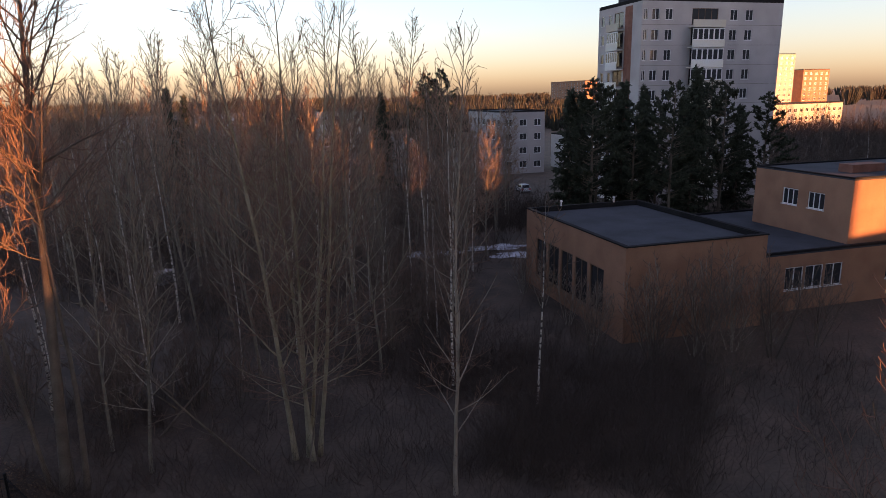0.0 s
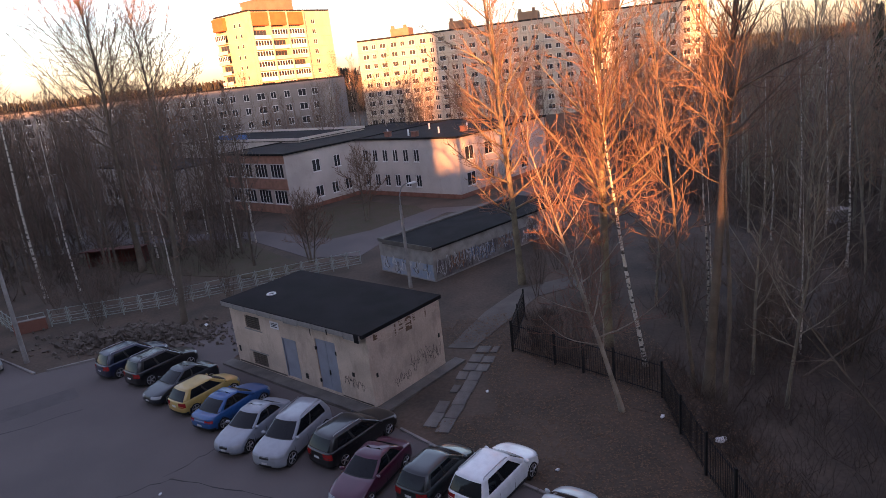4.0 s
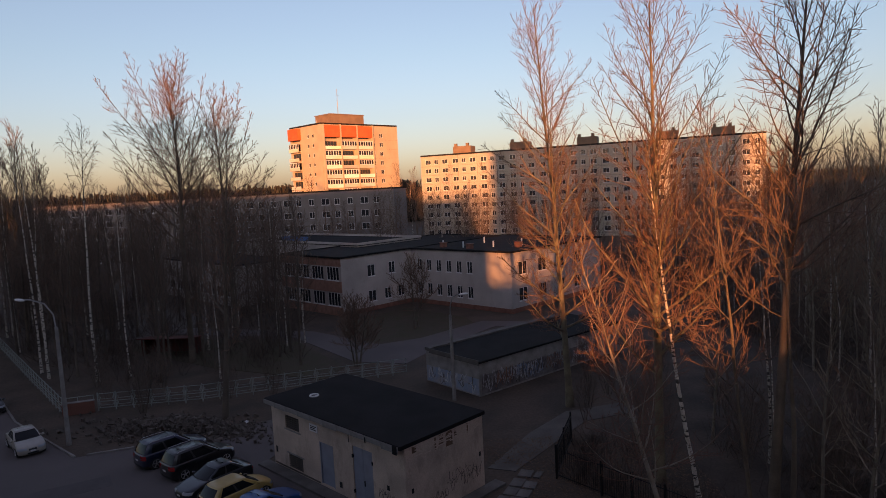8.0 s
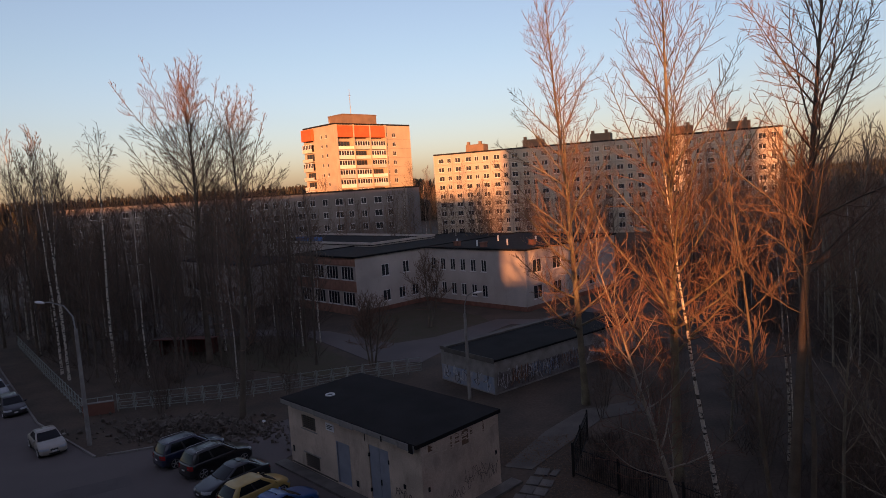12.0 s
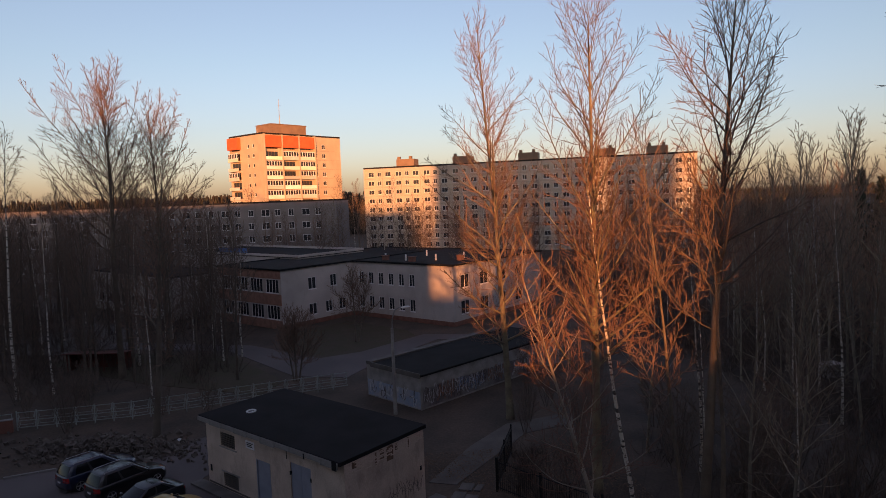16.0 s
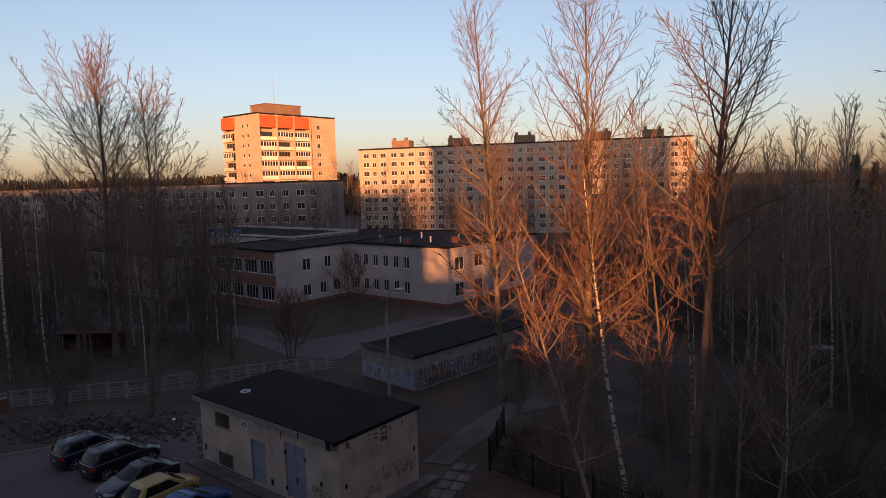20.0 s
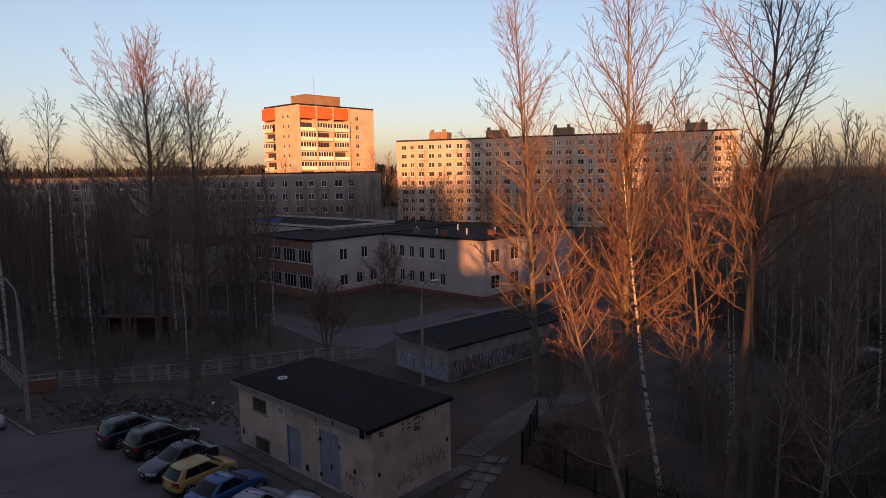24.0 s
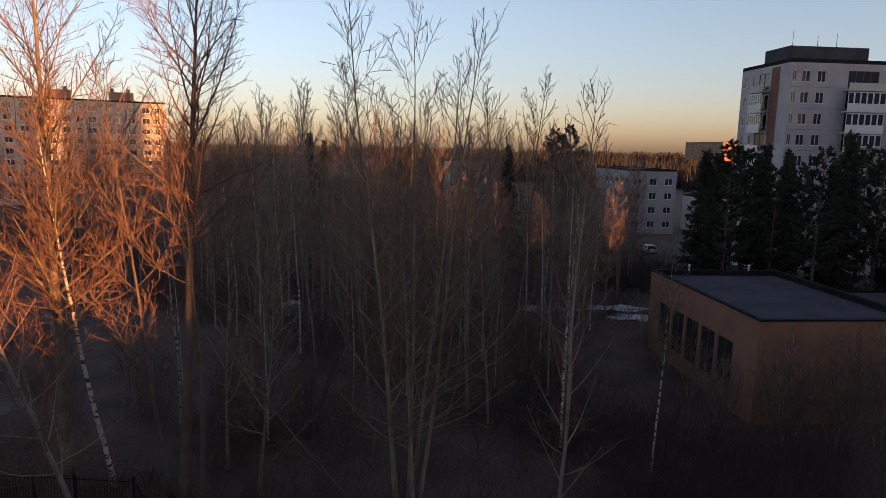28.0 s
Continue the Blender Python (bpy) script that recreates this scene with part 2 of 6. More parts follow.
M = {
    "ground": mat("bare_ground", (0.1, 0.07, 0.05), 0.95, 0.6, 0.3, 5.0, 0.6, 0, (0.06, 0.046, 0.034)),
    "grass": mat("dull_grass", (0.062, 0.054, 0.027), 0.95, 0.45, 0.6, 14.0, 0.6, 0, (0.075, 0.055, 0.036)),
    "asphalt": mat("worn_asphalt", (0.126, 0.105, 0.099), 0.85, 0.2, 0.18, 25.0, 0.25, 0, (0.1, 0.084, 0.08)),
    "path": mat("worn_path", (0.13, 0.112, 0.095), 0.9, 0.3, 0.7, 20.0, 0.3),
    "concrete": mat("weathered_concrete", (0.3, 0.28, 0.26), 0.85, 0.35, 1.2, 18.0, 0.25),
    "kerb": mat("kerb_stone", (0.24, 0.22, 0.2), 0.85, 0.3, 1.0, 18.0, 0.25, rand=0.15),
    "plaster": streaked(mat("dirty_plaster", (0.62, 0.49, 0.39), 0.9, 0.3, 0.55, 15.0, 0.3, 0, (0.44, 0.345, 0.275)), (0.17, 0.12, 0.085), 0.62),
    "plaster_light": streaked(mat("pale_render", (0.47, 0.42, 0.39), 0.9, 0.2, 0.3, 10.0, 0.1), (0.27, 0.23, 0.2), 0.66),
    "roofing": mat("bitumen_roofing", (0.02, 0.019, 0.02), 0.9, 0.35, 0.6, 14.0, 0.3, spec=0.12),
    "roof_grey": mat("grey_roofing", (0.06, 0.065, 0.075), 0.9, 0.3, 0.4, 12.0, 0.2, spec=0.15),
    "brick_red": mat("red_brick", (0.24, 0.105, 0.075), 0.9, 0.3, 1.5, 12.0, 0.3),
    "brick_pink": mat("faded_red_brick", (0.36, 0.19, 0.14), 0.9, 0.3, 1.5, 12.0, 0.3),
    "brick_grey": mat("pale_grey_brick", (0.44, 0.415, 0.41), 0.9, 0.18, 0.3, 8.0, 0.15),
    "brick_tan": mat("tan_brick", (0.33, 0.17, 0.105), 0.9, 0.22, 0.5, 9.0, 0.3),
    "panel_grey": mat("panel_grey", (0.37, 0.345, 0.34), 0.9, 0.16, 0.2, 6.0, 0.1, rand=0.06),
    "panel_warm": mat("panel_warm", (0.41, 0.37, 0.31), 0.9, 0.16, 0.2, 6.0, 0.1, rand=0.06),
    "panel_tan": mat("tan_silicate_brick", (0.42, 0.355, 0.265), 0.9, 0.16, 0.25, 6.0, 0.1),
    "room_brown": mat("brown_brick", (0.2, 0.14, 0.1), 0.9, 0.2, 0.5, 8.0, 0.1),
    # darker grey than the other panel walls
    "panel_dim": mat("dark_grey_panel", (0.21, 0.19, 0.185), 0.9, 0.2, 0.3, 6.0, 0.1),
    "seam": mat("panel_seam", (0.17, 0.155, 0.145), 0.95, 0.2, 1.0, 8.0, 0.0),
    "white": mat("white_frame", (0.7, 0.7, 0.7), 0.5, 0.12, 2.0, 20.0, 0.0),
    "brown_frame": mat("brown_frame", (0.16, 0.09, 0.05), 0.6, 0.2, 2.0, 20.0, 0.0),
    "orange": mat("orange_panel", (0.55, 0.12, 0.04), 0.7, 0.2, 0.5, 8.0, 0.0),
    "balcony": mat("balcony_front", (0.6, 0.52, 0.36), 0.75, 0.25, 0.12, 6.0, 0.0, 0, (0.62, 0.62, 0.6), rand=0.35),
    "pane": window_glass(),
    "steel_blue": mat("blue_grey_door", (0.27, 0.29, 0.34), 0.6, 0.18, 1.2, 20.0, 0.1),
    "steel": mat("galvanised_steel", (0.3, 0.3, 0.3), 0.5, 0.2, 2.0, 30.0, 0.1, 0.6),
    "fence_green": mat("pale_green_paint", (0.31, 0.34, 0.31), 0.7, 0.25, 1.5, 20.0, 0.1),
    "dark_iron": mat("dark_iron", (0.02, 0.02, 0.02), 0.7, 0.3, 2.0, 20.0, 0.1, 0.3),
    "rust": mat("rust_stain", (0.2, 0.12, 0.075), 0.9, 0.4, 1.5, 12.0, 0.2),
    "bark": mat("grey_bark", (0.14, 0.112, 0.085), 0.95, 0.35, 1.2, 18.0, 0.5),
    "bark_green": mat("olive_bark", (0.21, 0.18, 0.115), 0.95, 0.4, 1.0, 14.0, 0.6, 0, (0.11, 0.09, 0.065)),
    "twig": mat("twig", (0.175, 0.108, 0.078), 0.9, 0.2, 0.8, 6.0, 0.0, rand=0.15),
    "twig_red": mat("reddish_twig", (0.185, 0.098, 0.07), 0.9, 0.2, 0.8, 6.0, 0.0, rand=0.15),
    "wood_twig": mat("brown_twig", (0.15, 0.102, 0.078), 0.9, 0.25, 0.8, 6.0, 0.0, rand=0.2),
    "wood_bark": mat("dark_bark", (0.125, 0.1, 0.078), 0.95, 0.35, 1.2, 18.0, 0.5, rand=0.2),
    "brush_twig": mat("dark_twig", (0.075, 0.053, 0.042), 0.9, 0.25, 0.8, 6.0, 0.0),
    # lighter copy of the brown twig: the eastern wood's brighter light in its colour
    "east_twig": mat("skylit_brown_twig", (0.26, 0.165, 0.115), 0.9, 0.25, 0.8, 6.0, 0.0, rand=0.25),
    "near_bark": mat("olive_grey_bark", (0.24, 0.21, 0.16), 0.95, 0.35, 1.2, 18.0, 0.5, rand=0.3),
    "near_twig": mat("olive_twig", (0.19, 0.15, 0.11), 0.9, 0.25, 0.8, 6.0, 0.0, rand=0.25),
    "birch": birch_bark("birch_bark"),
    "needles": mat("conifer_needles", (0.042, 0.052, 0.03), 0.9, 0.4, 1.0, 8.0, 0.0),
    "forest": mat("far_forest", (0.036, 0.03, 0.024), 0.95, 0.4, 0.06, 0.6, 0.0, 0, (0.024, 0.028, 0.02)),
    "snow": mat("old_snow", (0.5, 0.52, 0.57), 0.8, 0.5, 0.6, 8.0, 0.2),
    "tyre": mat("tyre_rubber", (0.02, 0.02, 0.02), 0.85, 0.2, 3.0, 30.0, 0.0),
    "rim": glossy("alloy_rim", (0.45, 0.45, 0.46), 0.3, 0, 0.8),
    "glass_car": car_glass(),
    "plastic": mat("black_plastic", (0.02, 0.02, 0.02), 0.6, 0.2, 3.0, 30.0, 0.0),
    "lamp_red": glossy("red_lamp", (0.35, 0.02, 0.02), 0.15),
    "lamp_clear": glossy("clear_lamp", (0.3, 0.32, 0.34), 0.08),
    "rubble": mat("broken_rubble", (0.14, 0.115, 0.095), 0.95, 0.4, 1.5, 12.0, 0.3),
    "slab": mat("worn_slab", (0.155, 0.14, 0.125), 0.9, 0.35, 1.0, 18.0, 0.3, rand=0.2),
    "crack": mat("tar_crack", (0.045, 0.042, 0.042), 0.9, 0.3, 2.0, 20.0, 0.1),
    "patch": mat("asphalt_patch", (0.104, 0.09, 0.086), 0.85, 0.25, 0.5, 25.0, 0.25),
    # leaf litter, its colour darkened to stand for shade under the brush
    "wood_floor": mat("shaded_leaf_litter", (0.085, 0.063, 0.047), 0.95, 0.6, 0.3, 5.0, 0.7, 0, (0.045, 0.034, 0.026)),
    "bark_pale": mat("pale_grey_bark", (0.27, 0.235, 0.19), 0.9, 0.35, 1.2, 18.0, 0.4, 0, (0.2, 0.16, 0.12)),
    "bark_aspen": mat("aspen_bark", (0.28, 0.245, 0.17), 0.9, 0.4, 1.0, 14.0, 0.5, 0, (0.17, 0.14, 0.09)),
    "leaf": mat("dead_leaf", (0.16, 0.1, 0.06), 0.9, 0.4, 3.0, 20.0, 0.0, 0, (0.1, 0.065, 0.04)),
    "spray_dark": mat("dark_spray_paint", (0.1, 0.08, 0.075), 0.8, 0.3, 3.0, 20.0, 0.0),
    "spray_white": mat("white_spray_paint", (0.5, 0.5, 0.52), 0.8, 0.3, 3.0, 20.0, 0.0),
    "spray_blue": mat("blue_spray_paint", (0.2, 0.28, 0.4), 0.8, 0.3, 3.0, 20.0, 0.0),
    "spray_pale": mat("pale_spray_paint", (0.34, 0.36, 0.38), 0.8, 0.3, 3.0, 20.0, 0.0),
    "spray_rust": mat("rust_spray_paint", (0.26, 0.13, 0.08), 0.8, 0.3, 3.0, 20.0, 0.0),
    "plate": mat("number_plate", (0.6, 0.6, 0.6), 0.5, 0.1, 5.0, 30.0, 0.0),
}
PAINT = {}


def paint(rgb):
    if rgb not in PAINT:
        PAINT[rgb] = glossy("car_paint", rgb, 0.28, 0.7)
    return PAINT[rgb]

# ---- helpers of this scene ----
import collections

def mesh_of(name, bm, material):
    me = bpy.data.meshes.new(name)
    bm.to_mesh(me)
    bm.free()
    if material:
        me.materials.append(material)
    return me


def part(name, bm, material, parent, label="", at=None):
    """One mesh object under a thing or a part."""
    me = bm if isinstance(bm, bpy.types.Mesh) else mesh_of(name, bm, material)
    ob = new(name, me)
    ob.parent = parent
    if at is not None:
        ob.matrix_basis = at
    if label:
        tagged(ob, label)
    return ob


def thing(name, m, label, category, group="", kind=""):
    ob = new(name)
    ob.empty_display_size = 0.3
    ob.matrix_basis = m
    return tagged(ob, label, category, group, kind)


def solid(name, bm, material, label, category="", m=None, kind="", group=""):
    ob = new(name, bm if isinstance(bm, bpy.types.Mesh) else mesh_of(name, bm, material))
    if m is not None:
        ob.matrix_basis = m
    return tagged(ob, label, category, group, kind)


def box(bm, x0, x1, y0, y1, z0, z1, bevel=0.0):
    r = bmesh.ops.create_cube(bm, size=1.0, matrix=Matrix.Translation(((x0 + x1) / 2, (y0 + y1) / 2, (z0 + z1) / 2))
                              @ Matrix.Diagonal((x1 - x0, y1 - y0, z1 - z0, 1)))
    if bevel:
        edges = {e for v in r["verts"] for e in v.link_edges}
        bmesh.ops.bevel(bm, geom=list(edges), offset=bevel, segments=1, affect="EDGES")
    return bm


def boxes(*rows):
    bm = bmesh.new()
    for r in rows:
        box(bm, *r)
    return bm


def cyl(bm, p0, p1, r0, r1, n=8, caps=True):
    p0, p1 = Vector(p0), Vector(p1)
    d = p1 - p0
    q = d.to_track_quat("Z", "Y").to_matrix().to_4x4()
    bmesh.ops.create_cone(bm, cap_ends=caps, segments=n, radius1=r0, radius2=max(r1, 1e-4), depth=d.length,
                          matrix=Matrix.Translation((p0 + p1) / 2) @ q)
    return bm


def sheet(points, z0, z1):
    """A flat slab with the outline given, from z0 up to z1."""
    bm = bmesh.new()
    lo = [bm.verts.new((x, y, z0)) for x, y in points]
    hi = [bm.verts.new((x, y, z1)) for x, y in points]
    bm.faces.new(hi)
    k = len(points)
    for i in range(k):
        bm.faces.new((lo[i], lo[(i + 1) % k], hi[(i + 1) % k], hi[i]))
    bmesh.ops.recalc_face_normals(bm, faces=bm.faces)
    bmesh.ops.triangulate(bm, faces=[f for f in bm.faces if len(f.verts) > 4])
    return bm


def pierced(bm, length, height, holes, z0=0.0, reveal=0.25, face=None):
    """A wall face on y = 0 from x 0 to length, with rectangular holes (x0, x1, z0, z1) and their reveals."""
    xs = sorted({0.0, length, *(h[0] for h in holes), *(h[1] for h in holes)})
    zs = sorted({z0, height, *(h[2] for h in holes), *(h[3] for h in holes)})
    f = face or (lambda x, y, z: (x, y, z))
    vs = {}

    def v(x, y, z):
        k = (round(x, 4), round(y, 4), round(z, 4))
        if k not in vs:
            vs[k] = bm.verts.new(f(x, y, z))
        return vs[k]
    for i in range(len(xs) - 1):
        for j in range(len(zs) - 1):
            cx, cz = (xs[i] + xs[i + 1]) / 2, (zs[j] + zs[j + 1]) / 2
            if any(h[0] < cx < h[1] and h[2] < cz < h[3] for h in holes):
                continue
            bm.faces.new((v(xs[i], 0, zs[j]), v(xs[i + 1], 0, zs[j]), v(xs[i + 1], 0, zs[j + 1]), v(xs[i], 0, zs[j + 1])))
    for a, b, c, d in holes:
        for p, q in (((a, c), (b, c)), ((b, c), (b, d)), ((b, d), (a, d)), ((a, d), (a, c))):
            bm.faces.new((v(p[0], 0, p[1]), v(q[0], 0, q[1]), v(q[0], reveal, q[1]), v(p[0], reveal, p[1])))


def window_meshes(w, h, lights, material, bar=0.07, sill=True):
    """Frame mesh (with mullions and sill) and pane mesh, standing in a hole of w by h, origin at its lower left."""
    fr = bmesh.new()
    xs = [bar / 2, *(w * i / lights for i in range(1, lights)), w - bar / 2]
    pierced(fr, w, h, [(a + bar / 2, b - bar / 2, bar, h - bar) for a, b in zip(xs, xs[1:])], 0.0, 0.05, lambda x, y, z: (x, y + 0.06, z))
    si = boxes((-0.05, w + 0.05, -0.08, 0.2, -0.06, -0.004))
    pa = bmesh.new()
    box(pa, bar * 0.6, w - bar * 0.6, 0.1, 0.13, bar * 0.6, h - bar * 0.6)
    return mesh_of("window_frame", fr, material), mesh_of("pane", pa, M["pane"]), mesh_of("window_sill", si, material)


WINDOWS = {}


def put_window(parent, x, z, w, h, lights=2, material="white", turn=None, name="window"):
    """A window as a part: its frame, with the pane under it."""
    key = (round(w, 3), round(h, 3), lights, material)
    if key not in WINDOWS:
        WINDOWS[key] = window_meshes(w, h, lights, M[material])
    fr, pa, si = WINDOWS[key]
    m = (turn or Matrix()) @ Matrix.Translation((x, 0, z))
    ob = part(name, fr, None, parent, "", m)
    part("pane", pa, None, ob)
    part("window_sill", si, None, ob)
    return ob


GRID = 45.8
U = Vector((math.cos(radians(GRID)), math.sin(radians(GRID)), 0))
V = Vector((-math.sin(radians(GRID)), math.cos(radians(GRID)), 0))


def frame_of(x, y, deg, z=0.0):
    """Pose with local x along the given compass of the plan (degrees from +x)."""
    return pose(x, y, z, 0, 0, deg)

# ---- ground, road and paths ----
def ground_sheet():
    bm = bmesh.new()
    rings = [0, 20, 40, 60, 80, 100, 130, 170, 220, 300, 450, 700, 1100, 1800, 3000, 4600]
    n = 96
    prev = None
    for r in rings:
        row = []
        for i in range(1 if r == 0 else n):
            a = 2 * math.pi * i / n
            x, y = r * math.cos(a), r * math.sin(a)
            h = 0.0 if r < 15 else -0.03 + 0.06 * noise.noise((x * 0.05, y * 0.05, 0))
            row.append(bm.verts.new((x, y, min(h, -0.004))))
        if prev:
            for i in range(n):
                j = (i + 1) % n
                if len(prev) == 1:
                    bm.faces.new((prev[0], row[i], row[j]))
                else:
                    bm.faces.new((prev[i], row[i], row[j], prev[j]))
        prev = row
    return bm


solid("ground", ground_sheet(), M["ground"], "bare brown earth with dead leaves and worn grass", "ground", None, "structure")
ROAD = [(16, 9), (6.1, 20.2), (0.4, 26.3), (-1.75, 29.1), (-3.1, 30.2), (-12.6, 39.6), (-11.0, 43.5), (-8.5, 47.5), (-12.5, 49.5),
        (-18, 44.3), (-22.5, 43.6), (-26, 42.4), (-35.2, 50.2), (-70.7, 90.5), (-84, 104), (-92, 97), (-60, 62), (-38, 38), (-26, 8), (-26, -0.6), (16, -0.6)]
solid("road", sheet(ROAD, -0.05, 0.012), M["asphalt"], "worn grey asphalt of the yard road and parking", "road", None, "structure")
solid("yard_path", sheet([(-40, 83), (-19, 76.5), (-9.8, 63.6), (-4.5, 62), (-2.2, 66.5), (5.4, 76.8), (10, 75.5), (22, 86), (20, 88), (9.4, 78.5),
                          (4, 80.2), (-3.5, 72.5), (-8, 70.5), (-17, 79), (-40, 87)], -0.05, 0.014), M["asphalt"],
      "grey asphalt path through the nursery school yard", "path", None, "structure")
solid("trodden_path", sheet([(1.8, 37.6), (3.4, 37.0), (6.5, 41.0), (9.2, 44.5), (13.5, 46), (13, 48), (8.2, 46.6), (5.0, 42.8)], -0.04, 0.008), M["path"],
      "trodden pale dirt path beside the garage", "path", None, "structure")
solid("lawn", sheet([(-12.5, 70), (-6, 66.6), (-3, 70.5), (3, 79), (2, 83), (-6, 92), (-14, 84)], -0.04, 0.009), M["grass"],
      "dull early spring lawn before the nursery school", "lawn", None, "structure")
solid("grass_strip", sheet([(-38, 74), (-24, 64), (-12, 58), (-10.5, 62), (-18, 74), (-38, 80.5)], -0.04, 0.007), M["grass"],
      "dull green grass behind the fence", "lawn", None, "structure")


def wood_floor():
    ring = [(19, 30), (30, 24), (50, 21), (70, 25), (78, 36), (74, 60), (66, 150), (45, 160), (24, 150), (19, 95), (18, 60), (18.5, 42)]
    rg = random.Random(4)
    pts = []
    for (a0, d0), (a1, d1) in zip(ring, ring[1:] + ring[:1]):
        for i in range(9):
            a, d = a0 + (a1 - a0) * i / 9, d0 + (d1 - d0) * i / 9
            pts.append((d * math.sin(radians(a)) + rg.gauss(0, 0.35), d * math.cos(radians(a)) + rg.gauss(0, 0.35)))
    return sheet(pts, -0.05, 0.006)


# sheet darker than the open earth, with the thicket's shade in its colour
solid("wood_floor", wood_floor(), M["wood_floor"], "dark damp leaf litter under the trees", "ground", None, "structure")
rgc = random.Random(12)
for k, pts in enumerate(([(-12.5, 27.5), (-9.8, 30.2), (-9.2, 31.4)], [(-15, 26), (-12.2, 27.3), (-7, 24.6)], [(-20, 36), (-26, 33), (-30, 35)], [(-10, 12), (-6, 18), (-7, 23)], [(-3, 14), (2, 16), (4, 15)])):
    bm = bmesh.new()
    for (ax, ay), (bx, by) in zip(pts, pts[1:]):
        n = 7
        line = [(ax + (bx - ax) * i / n + rgc.gauss(0, 0.09), ay + (by - ay) * i / n + rgc.gauss(0, 0.09)) for i in range(n + 1)]
        for (cx, cy), (dx, dy) in zip(line, line[1:]):
            w = rgc.uniform(0.015, 0.04)
            lx, ly = -(dy - cy), dx - cx
            q = math.hypot(lx, ly)
            lx, ly = lx / q * w, ly / q * w
            bm.faces.new([bm.verts.new(p) for p in ((cx - lx, cy - ly, 0.017), (dx - lx, dy - ly, 0.017), (dx + lx, dy + ly, 0.017), (cx + lx, cy + ly, 0.017))])
    bmesh.ops.recalc_face_normals(bm, faces=bm.faces)
    solid("asphalt_crack", bm, M["crack"], "dark tarred crack in the asphalt", "crack", None, "structure")
solid("asphalt_patch", sheet([(-15.5, 22), (-11, 24.5), (-9.6, 22.6), (-13.8, 20.4)], 0.0, 0.016), M["patch"], "darker repaired patch of asphalt", "road", None, "structure")
solid("asphalt_patch", sheet([(-27, 36.5), (-22, 39.3), (-21, 37.8), (-25.5, 35)], 0.0, 0.016), M["patch"], "darker repaired patch of asphalt", "road", None, "structure")


def kerb_line(points, name="kerb_run"):
    k = thing(name, pose(*points[0], 0), "weathered grey concrete kerb along the parking", "kerb", "", "structure")
    stone = bmesh.new()
    box(stone, 0.01, 0.99, -0.075, 0.075, -0.1, 0.12, 0.02)
    me = mesh_of("kerb_stone", stone, M["kerb"])
    x0, y0 = points[0]
    for (ax, ay), (bx, by) in zip(points, points[1:]):
        d = math.hypot(bx - ax, by - ay)
        a = math.degrees(math.atan2(by - ay, bx - ax))
        for i in range(max(1, int(d))):
            part("kerb_stone", me, None, k, "", pose(ax - x0 + math.cos(radians(a)) * i, ay - y0 + math.sin(radians(a)) * i, 0, 0, 0, a))


kerb_line([(10.8, 14.9), (6.15, 20.25), (0.45, 26.35), (-1.7, 29.1)])
kerb_line([(-18, 44.35), (-22.5, 43.65), (-26, 42.45), (-35.2, 50.25), (-70.7, 90.55)])


# ---- buildings ----
def shell(parent, length, depth, height, front=(), left=(), right=(), z0=0.0, material="panel_grey", name="wall", reveal=0.25, inner_top=0.1):
    """Outer walls: the front on y = 0, the sides and the back, with openings through front and sides."""
    bm = bmesh.new()
    pierced(bm, length, height, list(front), z0, reveal)
    pierced(bm, depth, height, list(right), z0, reveal, lambda x, y, z: (length - y, x, z))
    pierced(bm, depth, height, list(left), z0, reveal, lambda x, y, z: (y, depth - x, z))
    pierced(bm, length, height, [], z0, reveal, lambda x, y, z: (length - x, depth - y, z))
    inner = reveal + 0.02
    if front or left or right:
        box(bm, inner, length - inner, inner, depth - inner, z0 + 0.1, height - inner_top)
    return part(name, bm, M[material], parent)


def flat_roof(parent, length, depth, height, material="roofing", lip=0.25, over=0.0, edge="roofing"):
    part("roof", boxes((-over, length + over, -over, depth + over, height + 0.004, height + 0.12)), M[material], parent)
    bm = boxes((-over, length + over, -over - 0.02, 0.22 - over, height + 0.124, height + lip), (-over, length + over, depth - 0.22 + over, depth + over, height + 0.124, height + lip),
               (-over - 0.02, 0.22 - over, 0.23 - over, depth - 0.23 + over, height + 0.124, height + lip), (length - 0.22 + over, length + over + 0.02, 0.23 - over, depth - 0.23 + over, height + 0.124, height + lip))
    part("parapet", bm, M[edge], parent)


def side(kind, length, depth):
    """Turn that carries window positions from the front's frame to that of a side wall."""
    if kind == "right":
        return pose(length, 0, 0, 0, 0, 90)
    if kind == "left":
        return pose(0, depth, 0, 0, 0, -90)
    return Matrix()


